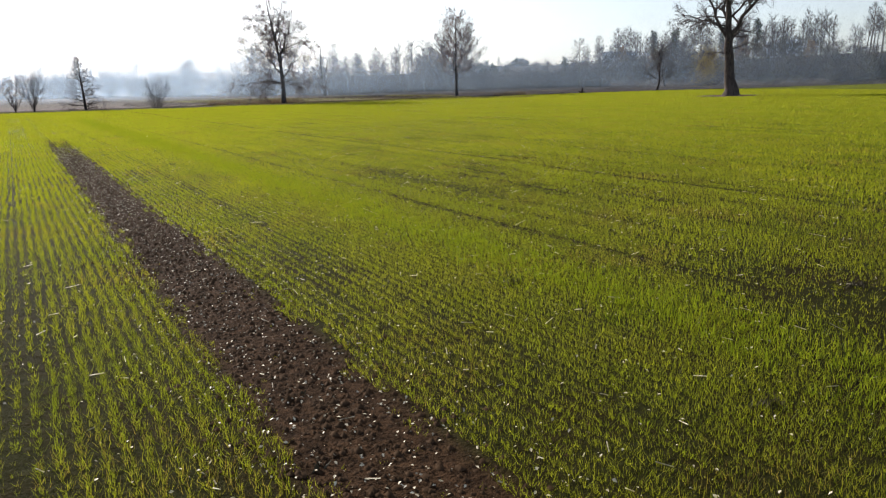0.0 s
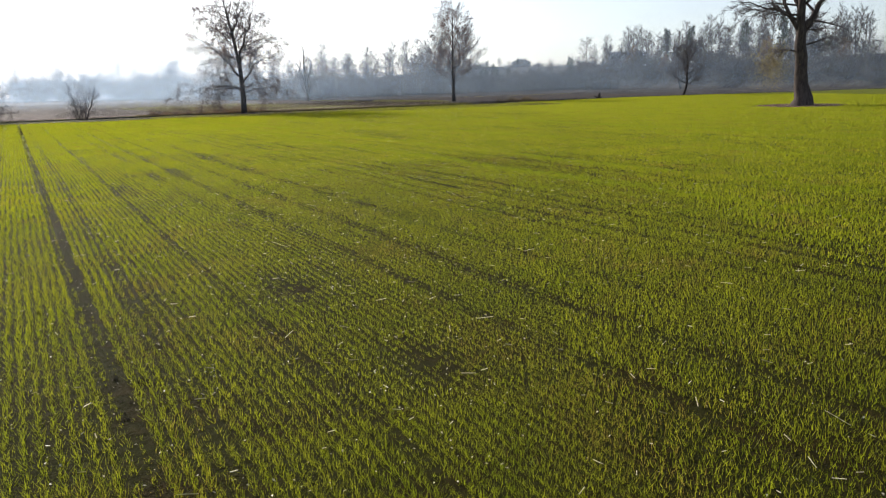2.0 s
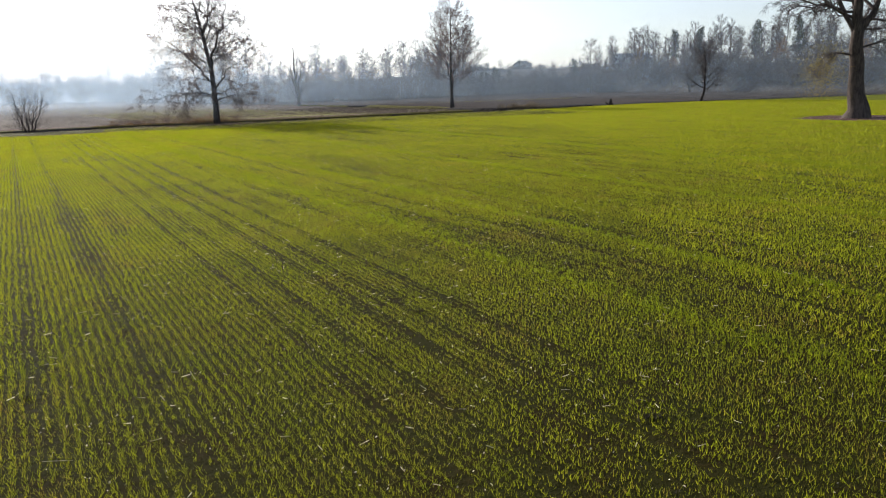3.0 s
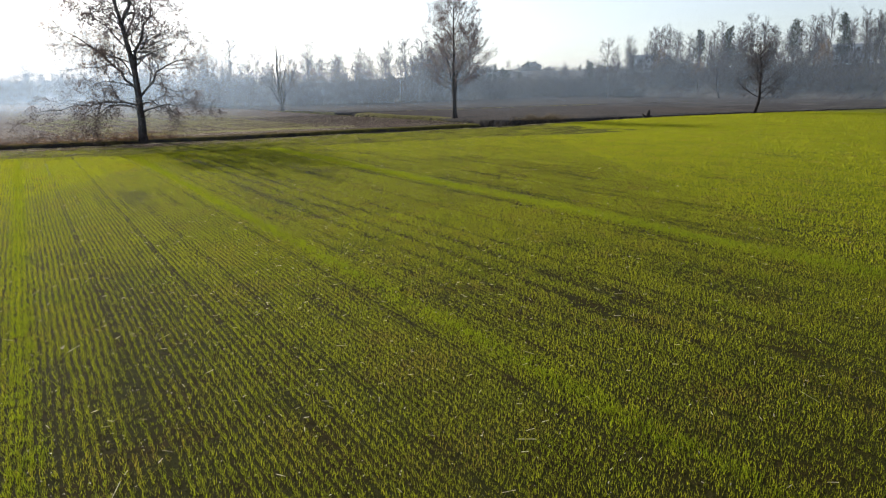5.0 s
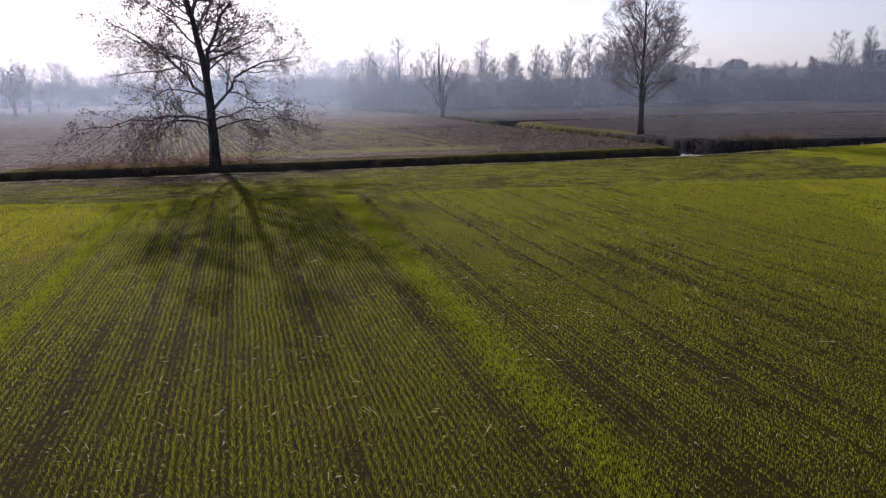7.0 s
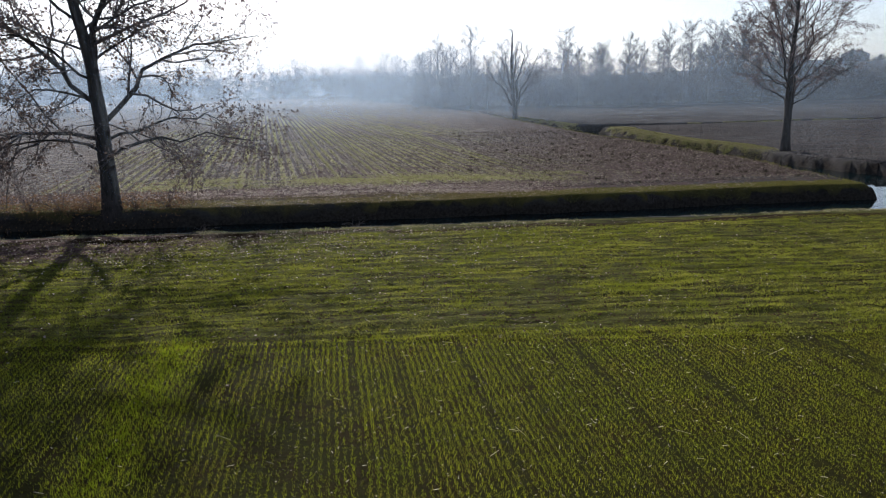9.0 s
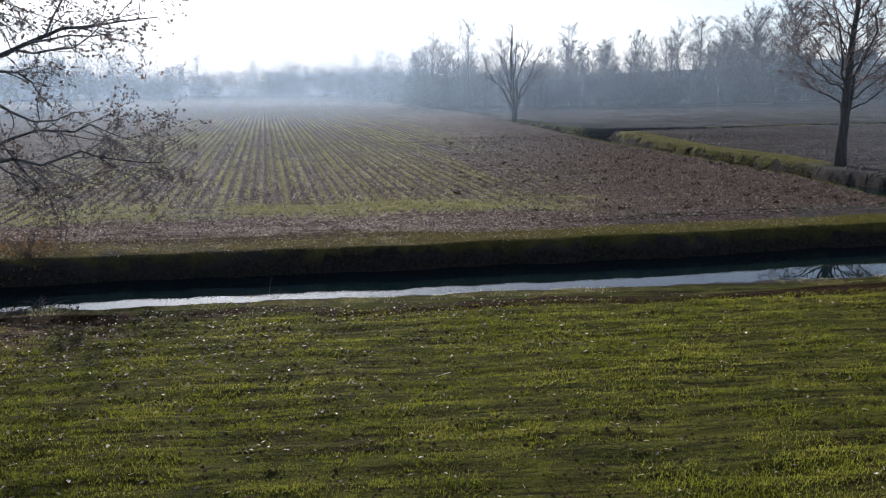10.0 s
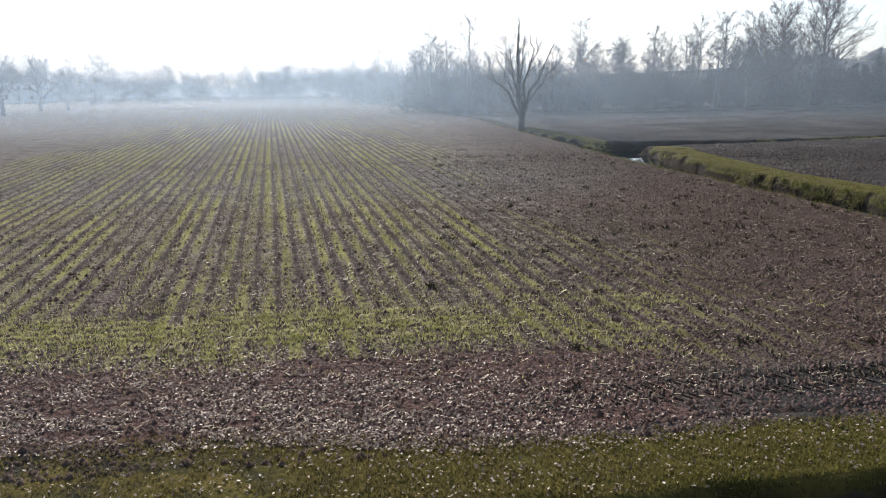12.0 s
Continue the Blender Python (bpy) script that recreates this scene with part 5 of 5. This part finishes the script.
def flat_leaves(x, y, size, rng):
    n = len(x)
    z = on_ground(x, y) + 0.012 + 0.025 * rng.random(n)
    c = np.stack([x, y, z], 1)
    a = rng.random(n) * 2 * np.pi
    t = rng.normal(size=(n, 2)) * 0.42
    A = unit(np.stack([np.cos(a), np.sin(a), t[:, 0]], 1))
    B = unit(np.stack([-np.sin(a), np.cos(a), t[:, 1]], 1))
    w = (size * (0.5 + 0.9 * rng.random(n)))[:, None]
    up = np.array([0, 0, 1.0]) * w * 0.3
    V = np.stack([c - A * w, c + B * w * 0.6 + up, c + A * w, c - B * w * 0.6 + up], 1).reshape(-1, 3)
    i = np.arange(n)[:, None] * 4
    return V, np.concatenate([i + np.array([0, 1, 2]), i + np.array([0, 2, 3])])


rng = np.random.default_rng(287)
vx = rng.uniform(-22, 20, 4200)
vy = far_edge(vx) + verge_width(vx) * rng.random(4200)
tagged(new("scattered_leaves", mesh_of("scattered_leaves", *flat_leaves(vx, vy, 0.036, rng), M_LITTER)), "single pale leaves lying on the rough verge grass", "leaves", kind="stuff")
rng = np.random.default_rng(87)
lx = np.concatenate([rng.normal(-15, 11, 4600), rng.uniform(-30, 22, 900), np.concatenate([rng.normal(-14, 12, 9000), rng.normal(-4, 7, 27000)]), rng.uniform(-20, 27, 9000), 40.4 + rng.normal(size=1600) * 3.2])
ly = np.concatenate([near_edge(lx[:4600]) - 0.6 - np.abs(rng.normal(size=4600)) * 3.8, near_edge(lx[4600:5500]) - rng.uniform(0.3, 15, 900),
                     far_edge(lx[5500:41500]) + verge_width(lx[5500:41500]) + np.abs(rng.normal(size=36000)) * 2.2 - 0.4, far_edge(lx[41500:50500]) + rng.uniform(0.2, 22, 9000), -13.2 + rng.normal(size=1600) * 3.0])
ok = (ditch_depth(lx, ly) < 0.4) & (value_noise(lx, ly * 1.6, 1.1, 117) * 0.6 + value_noise(lx, ly * 3, 0.5, 118) * 0.4 > 0.3 + 0.25 * rng.random(len(lx)))
tagged(new("fallen_leaves", mesh_of("fallen_leaves", *flat_leaves(lx[ok], ly[ok], 0.037, rng), M_LITTER)), "curled pale and brown fallen leaves strewn under the trees", "leaves", kind="stuff")


def sticks(x, y, length, w, rng, rise=0.15, z=None):
    """Little three-sided stalks lying about."""
    n = len(x)
    z = on_ground(x, y) + 0.02 if z is None else z
    a, e = rng.random(n) * 2 * np.pi, rng.normal(size=n) * rise
    d = np.stack([np.cos(a), np.sin(a), np.abs(e)], 1) * (length * (0.4 + 0.9 * rng.random(n)))[:, None]
    p0 = np.stack([x, y, z], 1)
    return tubes(np.stack([p0, p0 + d], 1), np.full((n, 2), w), 3)


n = 6500
sv, su = rng.uniform(-100, 34, n), rng.normal(size=n) * 11
sx, sy = -43 + (sv + 100) * 0.395 + su, sv
ok = (sy < near_edge(sx) - 0.5)
short = sticks(sx[ok], sy[ok], 0.1, 0.005, rng)
n = 420
sv, su = rng.uniform(-95, 34, n), rng.normal(size=n) * 8
sx, sy = -43 + (sv + 100) * 0.395 + su, sv
ok = (sy < near_edge(sx) - 0.6)
straw = joined([short, sticks(sx[ok], sy[ok], 0.24, 0.004, rng, 0.25)])
tagged(new("straw", mesh_of("straw", *straw, M_STRAW)), "bleached bits of straw and maize stalk lying in the crop", "straw", kind="stuff")


def clods(x, y, size, rng):
    """Ragged dark tufts and clods."""
    n = len(x)
    reps = 9
    bx, by = np.repeat(x, reps), np.repeat(y, reps)
    s = np.repeat(size * (0.5 + rng.random(n)), reps)
    bx, by = bx + rng.normal(size=n * reps) * s * 0.6, by + rng.normal(size=n * reps) * s * 0.6
    return blades(bx, by, s * (0.6 + 0.8 * rng.random(n * reps)), s * 0.5, 1.2, rng)


cx, cy, big = [], [], []
for u0, half, force in RUTS:
    n = int(95 * force + 900 * max(0.0, force - 1))
    cu, cv = u0 + rng.normal(size=n) * half * 0.8, rng.uniform(-95, 22, n)
    px, py = unlane(cu, cv)
    ok = (off_strip(px, py) < 45) & (value_noise(cu * 2, cv, 3.0, 114) > 0.35)
    cx.append(px[ok])
    cy.append(py[ok])
    big.append(0.035 + 0.0009 * off_strip(px, py)[ok])
n = 700
cv, cu = rng.uniform(-100, 20, n), rng.normal(size=n) * 14
cx, cy = np.concatenate([*cx, -41 + (cv + 100) * 0.4 + cu]), np.concatenate([*cy, cv])
big = np.concatenate([*big, np.full(n, 0.045)])
tagged(new("weed_clods", mesh_of("weed_clods", *clods(cx, cy, big, rng), M_CLOD)), "dark clods and withered weed tufts among the wheat", "clods", kind="stuff")


def crumbs(x, y, size, rng):
    """Lumps of soil: squashed, uneven octahedra half sunk in the ground."""
    n = len(x)
    c = np.stack([x, y, on_ground(x, y)], 1)[:, None]
    k8 = np.array([(1, 0, 0), (0, 1, 0), (-1, 0, 0), (0, -1, 0), (0, 0, 0.9), (0, 0, -0.6)], float)
    a = rng.random(n) * 6.28
    ca, sa = np.cos(a)[:, None], np.sin(a)[:, None]
    q = k8[None] * (0.6 + 0.8 * rng.random((n, 6, 1))) * (size * (0.3 + 1.2 * rng.random(n) ** 2))[:, None, None]
    q = np.stack([q[..., 0] * ca - q[..., 1] * sa, q[..., 0] * sa + q[..., 1] * ca, q[..., 2]], -1)
    F = np.array([(0, 1, 4), (1, 2, 4), (2, 3, 4), (3, 0, 4)])
    return (c + q).reshape(-1, 3), (np.arange(n)[:, None, None] * 6 + F[None]).reshape(-1, 3)


n = 22000
cx, off = rng.uniform(-26, 28, n), 1.0 + 14.5 * rng.random(n)
tagged(new("headland_crumbs", mesh_of("headland_crumbs", *crumbs(cx, near_edge(cx) - off, 0.034, rng), M_SOIL)), "dark crumbs of soil between the headland wheat", "soil", kind="stuff")
n = 1700
cx = rng.normal(-7, 9, n)
cy = near_edge(cx) - 0.7 - np.abs(rng.normal(size=n)) * 4.5
tagged(new("poplar_leaves", mesh_of("poplar_leaves", *flat_leaves(cx, cy, 0.047, rng), M_LITTER)), "large pale fallen leaves scattered over the headland", "leaves", kind="stuff")
n = 24000
cv, cu = rng.uniform(-96, -40, n), -52.9 + rng.normal(size=n) * 0.45
cx, cy = unlane(cu, cv)
tagged(new("soil_crumbs", mesh_of("soil_crumbs", *crumbs(cx, cy, 0.026, rng), M_SOIL)), "dark brown crumbs of soil along the unsown strip", "soil", kind="stuff")
n = 7000
cv, cu = rng.uniform(-96, -50, n), -52.9 + rng.normal(size=n) * 0.6
cx, cy = unlane(cu, cv)
m = 16000
hv, hu = -100 + 125 * rng.random(m), rng.normal(size=m) * 4.5
cx, cy = np.concatenate([cx, -43 + (hv + 100) * 0.395 + hu]), np.concatenate([cy, hv])
tagged(new("maize_husks", mesh_of("maize_husks", *flat_leaves(cx, cy, 0.015, rng), M_STRAW)), "pale scraps of maize husk between the wheat rows", "husks", kind="stuff")


def stubble(seed):
    """Cut stalks and weeds in rows on the far field."""
    rng = np.random.default_rng(seed)
    a = radians(STUB_TURN)
    ru, rv = np.meshgrid(np.arange(-30, 40, 0.72), np.arange(40, 150, 0.22))
    ru, rv = ru.ravel() + rng.normal(size=ru.size) * 0.06, rv.ravel() + rng.normal(size=rv.size) * 0.1
    x, y = ru * math.cos(a) - rv * math.sin(a), ru * math.sin(a) + rv * math.cos(a)
    ok = (y > far_edge(x) + 5.5) & (x < np.interp(y, BL_Y, BL_X) - 1) & (rng.random(len(x)) < step(y, 150, 60) * 0.9 + 0.05) & (x > -45)
    x, y = x[ok], y[ok]
    st = blades(x, y, 0.13 * (0.4 + rng.random(len(x))), 0.035, 0.8, rng)
    return st


tagged(new("stubble", mesh_of("stubble", *stubble(88), M_CLOD)), "short dark maize stubble in rows", "stubble", kind="stuff")


def weeds(seed):
    rng = np.random.default_rng(seed)
    a = radians(STUB_TURN)
    n = 110000
    ru, rv = rng.uniform(-12, 24, n), 46 + 74 * rng.random(n) ** 1.5
    ru = (np.floor(ru / 0.72) + 0.5) * 0.72 + rng.normal(size=n) * 0.13
    x, y = ru * math.cos(a) - rv * math.sin(a), ru * math.sin(a) + rv * math.cos(a)
    row = np.floor(ru / 0.72).astype(int)
    strong = np.random.default_rng(5).random(200)[row % 200] ** 2.6 + 0.3 * (row % 4 == 0)
    dens = (0.5 * value_noise(ru * 3, rv, 5, 95) + 0.2 * value_noise(ru * 0.5, rv, 6, 115) + 0.55 * strong) * step(x + 0.2 * (y - 55), 13, 5) * step(y - far_edge(x), 5, 8)
    ok = (rng.random(n) < step(dens, 0.38, 0.62)) & (x < np.interp(y, BL_Y, BL_X) - 2)
    # the weedy strip across the row ends
    m = 42000
    x2 = rng.uniform(-18, 15, m)
    y2 = far_edge(x2) + np.round((8.8 + rng.normal(size=m) * 1.3 + 0.9 * step(x2, 2, -12)) / 0.44) * 0.44 + rng.normal(size=m) * 0.1
    ok2 = value_noise(x2 * 0.5, y2 * 3, 1.1, 96) * 0.5 + value_noise(x2 + y2, y2 - x2, 2.5, 98) * 0.5 > 0.3 + 0.35 * rng.random(m) + 0.4 * step(x2, 5, 15)
    x, y = np.concatenate([x[ok], x2[ok2]]), np.concatenate([y[ok], y2[ok2]])
    return blades(x, y, 0.09 * (0.5 + rng.random(len(x))), 0.035 * (0.6 + 0.8 * rng.random(len(x))), 1.0, rng)


k = Mat("pale_weeds")
k.leafy(k.mix(k.ramp(k.noise(1.5, 4), 0.35, 0.65), (0.27, 0.275, 0.1), (0.42, 0.4, 0.2)), 0.4)
M_WEED = k.m
tagged(new("weeds", mesh_of("weeds", *weeds(89), M_WEED)), "low yellow-green weeds between the stubble rows", "weeds", kind="stuff")

n = 34000
tx = rng.uniform(0, 27, n)
ty = 47 + 60 * rng.random(n) ** 1.4
ok = (tx < np.interp(ty, BL_Y, BL_X) - 0.5) & (ty > far_edge(tx) + 3) & (value_noise(tx, ty, 1.8, 97) + 0.25 * step(tx, 0, 20) > 0.55)
k = Mat("dead_grass")
k.color(k.mix(k.noise(1.2, 4), (0.1, 0.085, 0.05), (0.33, 0.285, 0.19)))
tagged(new("dead_grass", mesh_of("dead_grass", *blades(tx[ok], ty[ok], 0.09 * (0.4 + rng.random(ok.sum())), 0.035, 1.5, rng), k.m)), "brown tufts of dead grass over the damp field corner", "grass", kind="stuff")

n = 36000
tx, ty = rng.uniform(-30, 27, n), 45 + 50 * rng.random(n) ** 1.7
ok = (tx < np.interp(ty, BL_Y, BL_X) - 0.4) & (ty > far_edge(tx) + 1.8)
tagged(new("field_crumbs", mesh_of("field_crumbs", *crumbs(tx[ok], ty[ok], 0.065, rng), M_CRUMB)), "brown lumps of soil and rotted stalks on the far field", "soil", kind="stuff")
n = 42000
tx, ty = rng.uniform(-9, 19, n), 45.5 + 15 * rng.random(n) ** 1.2
ok = (ty > far_edge(tx) + verge_width(tx) - 0.2) & (value_noise(tx, ty * 2, 0.7, 122) > 0.3)
k = Mat("mauve_crumbs")
k.color(k.mix(k.noise(9, 4), (0.026, 0.015, 0.014), (0.2, 0.13, 0.115)))
tagged(new("near_crumbs", mesh_of("near_crumbs", *crumbs(tx[ok], ty[ok], 0.042, rng), k.m)), "mauve-brown crumbs of soil along the end of the stubble", "soil", kind="stuff")
n = 9000
tx, ty = rng.uniform(-30, 27, n), 47 + 45 * rng.random(n) ** 1.6
ok = (tx < np.interp(ty, BL_Y, BL_X) - 0.4) & (ty > far_edge(tx) + 3)
tagged(new("stalks", mesh_of("stalks", *sticks(tx[ok], ty[ok], 0.18, 0.008, rng, 0.3), M_STRAW)), "broken pale maize stalks lying on the stubble", "stalks", kind="stuff")

n = 1100
tx, ty = 27 - 24 * rng.random(n) ** 1.3, 48 + 52 * rng.random(n) ** 1.2
ok = (tx < np.interp(ty, BL_Y, BL_X) - 0.4) & (ty > far_edge(tx) + 3.5)
tagged(new("dark_tufts", mesh_of("dark_tufts", *clods(tx[ok], ty[ok], 0.06 + 0.09 * rng.random(ok.sum()) ** 2, rng), M_CLOD)), "dark withered weed tufts on the damp far field", "weeds", kind="stuff")

n = 30000
tx, ty = 28 + 62 * rng.random(n) ** 1.3, rng.uniform(58, 112, n)
ok = (tx > np.interp(ty, BR_Y, BR_X) + 3.2 * step(ty, 64, 74) + 0.4) & (ty > far_edge(tx) + 1) & (ditch_depth(tx, ty) < 0.02) & (value_noise(tx * 0.3, ty * 2, 1.5, 119) > 0.3)
k = Mat("ploughed_clods")
k.color(k.mix(k.noise(3, 4), (0.025, 0.02, 0.018), (0.11, 0.09, 0.078)))
tagged(new("plough_clods", mesh_of("plough_clods", *crumbs(tx[ok], ty[ok], 0.11, rng), k.m)), "grey-brown clods on the ploughed land beyond the side ditch", "soil", kind="stuff")

# tractor tracks: bars of soil left by the tyre treads
bars = []
for x0, y0, x1, y1 in ((5.0, 47.75, 20.0, 50.2), (7.2, 48.75, 20.0, 50.85)):
    L = math.hypot(x1 - x0, y1 - y0)
    tx, ty = (x1 - x0) / L, (y1 - y0) / L
    for i in range(int(L / 0.27)):
        for side in (-1, 1):
            s = i * 0.27 + (0.13 if side > 0 else 0) + rng.normal() * 0.03
            if rng.random() < 0.12:
                continue
            px, py = x0 + tx * s - ty * side * 0.02, y0 + ty * s + tx * side * 0.02
            qx, qy = px + tx * 0.16 - ty * side * 0.27, py + ty * 0.16 + tx * side * 0.27
            z0 = float(land(px, py))
            bars.append(((px, py, z0 + 0.025), (qx, qy, z0 + 0.02)))
bp = np.array(bars)
tagged(new("tyre_track", mesh_of("tyre_track", *tubes(bp, np.full((len(bp), 2), 0.02), 5), plain_mat("pressed_soil", (0.04, 0.027, 0.021), (0.085, 0.06, 0.048), 6))),
       "tractor tyre tracks pressed into the damp soil", "track", kind="stuff")

# ---------------------------------------------------------------- small things on the banks
bm = bmesh.new()
bmesh.ops.create_cone(bm, segments=9, radius1=0.45, radius2=0.16, depth=1.3, cap_ends=True, matrix=pose(0.15, 0, 0.6, 0, 14, 0))
bmesh.ops.create_cone(bm, segments=7, radius1=0.22, radius2=0.06, depth=1.1, cap_ends=True, matrix=pose(-0.45, 0.1, 0.35, 0, -55, 0))
bmesh.ops.create_cone(bm, segments=7, radius1=0.2, radius2=0.05, depth=0.9, cap_ends=True, matrix=pose(0.6, -0.1, 0.25, 0, 65, 20))
for vert in bm.verts:
    vert.co += noise.noise_vector(vert.co * 3) * 0.08
stump = tagged(new("stump", bm_mesh("stump", bm, M_BARK)), "dark broken tree stump at the edge of the crop", "stump")
stump.location = (55.5, 48.4, -0.05)
for x, y, turn, f in ((49.5, 47.6, 30, 0.55), (52.2, 48.2, 140, 0.45), (46.0, 46.6, 250, 0.35)):
    copy_thing(stump, pose(x, y, -0.12, 0, 0, turn) @ Matrix.Diagonal((f * 1.8, f * 1.4, f * 0.7, 1)))

# dry reeds where the ditches meet
rng = np.random.default_rng(71)
n = 2600
rx, ry = 40.5 + 3.2 * rng.normal(size=n), 54.3 + rng.normal(size=n) * 0.5
tagged(new("reeds", mesh_of("reeds", *blades(rx, ry, 0.9 * (0.25 + 0.9 * rng.random(n)) * (0.5 + value_noise(rx, ry, 0.9, 108)), 0.035, 0.5, rng, land(rx, ry) - 0.1), M_REED)), "pale dry reeds on the bank of the ditch fork", "reeds", kind="stuff")


def brush(name, label, x, y, seed, reach, count):
    """Bare twigs that hang from the bank over the water."""
    rng = np.random.default_rng(seed)
    p0 = np.stack([x + rng.normal(size=count) * 0.12, y + rng.normal(size=count) * 0.08, np.full(count, float(land(x, y)) + 0.02)], 1)
    d = unit(np.stack([rng.normal(size=count) * 0.8, rng.normal(size=count) * 0.4, np.abs(rng.normal(size=count)) * 0.6 + 0.15], 1)) * (reach * (0.5 + 0.7 * rng.random(count)))[:, None]
    mid = p0 + d * 0.5 + np.array([0, 0, 0.08])
    P = np.stack([p0, mid, p0 + d], 1)
    R = np.repeat(np.array([[0.009, 0.007, 0.003]]), count, 0)
    V, F = tubes(P, R, 4)
    V2, F2 = sprout(rng, P, R, 4, 0.3, 35, 0.4, 0.1, points=3, least=0.003)
    pieces = joined([(V, F), tubes(V2, F2, 3)])
    return tagged(new(name, mesh_of(name, *pieces, M_TWIG)), label, "twigs")


for i, (x, y, reach, count) in enumerate(((3.2, 38.0, 0.9, 16), (0.0, 37.6, 0.6, 8), (-2.9, 37.1, 0.6, 8), (6.4, 38.2, 0.7, 7), (13.0, 45.1, 0.9, 14), (-3.4, 43.0, 0.8, 10), (-9.5, 36.6, 0.6, 8))):
    brush("dead_brush", "small tangle of bare twigs on the ditch bank", x, y, 300 + i, reach, count)["group"] = "twigs on the ditch banks"

CLUMPS_GREEN = ((6.5, 26.2), (6.0, 26.9), (8.6, 27.4), (7.4, 26.7))
CLUMPS_DARK = ((6.4, 25.9), (-0.6, 27.3), (0.4, 12.8), (5.3, 11.8), (0.2, 13.7), (-8.4, -24.6), (-9.6, -24.6), (-21.3, -51.6), (-20.2, -56.8), (-36.9, -87.9), (-31.0, -83.7), (-34.7, -81.5), (-33.3, -90.0), (-36.8, -91.9))


def clump_blades(places, seed, reach, height, count):
    rng = np.random.default_rng(seed)
    px, py = np.repeat(np.array(places, float), count, 0).T
    n = len(px)
    return blades(px + rng.normal(size=n) * reach * 0.5, py + rng.normal(size=n) * reach * 0.35, height * (0.4 + 0.8 * rng.random(n)), 0.02, 0.9, rng)


tagged(new("tall_grass", mesh_of("tall_grass", *clump_blades(CLUMPS_GREEN, 500, 0.9, 0.1, 620), M_TURF)), "patch of taller bright green grass in the sown headland", "grass", kind="stuff")
tagged(new("withered_weeds", mesh_of("withered_weeds", *clump_blades(CLUMPS_DARK, 540, 0.16, 0.07, 90), M_CLOD)), "dark withered weed clumps in the sown field", "weeds", kind="stuff")

# rusty undergrowth at the foot of the spreading tree
n = 5200
rx = np.concatenate([-17.6 + rng.normal(size=1500) * 1.5, rng.uniform(-30, -12.5, n - 1500)])
ry = far_edge(rx) + 0.5 + rng.normal(size=n) * 0.55
rise = (0.2 + 0.8 * value_noise(rx, ry, 1.3, 121)) * np.where(np.arange(n) < 1500, 1.0, 0.7)
lv, lf = leaf_cloud(rng, np.stack([rx, ry, on_ground(rx, ry) + np.abs(rng.normal(size=n)) * rise], 1), 0.055, 0.05)
tagged(new("undergrowth", mesh_of("undergrowth", lv, lf, M_RUSTLEAF)), "rusty brown saplings and brambles round the tree foot", "undergrowth", kind="stuff")
for i, x in enumerate((-29, -26.5, -24.5, -22.6, -20.4, -18.9, -17.2, -15.0, -13.4)):
    brush("bramble", "tangle of bare bramble stems on the far bank", x, float(far_edge(x)) + 0.35, 340 + i, 1.5, 26)["group"] = "brambles under the spreading tree"
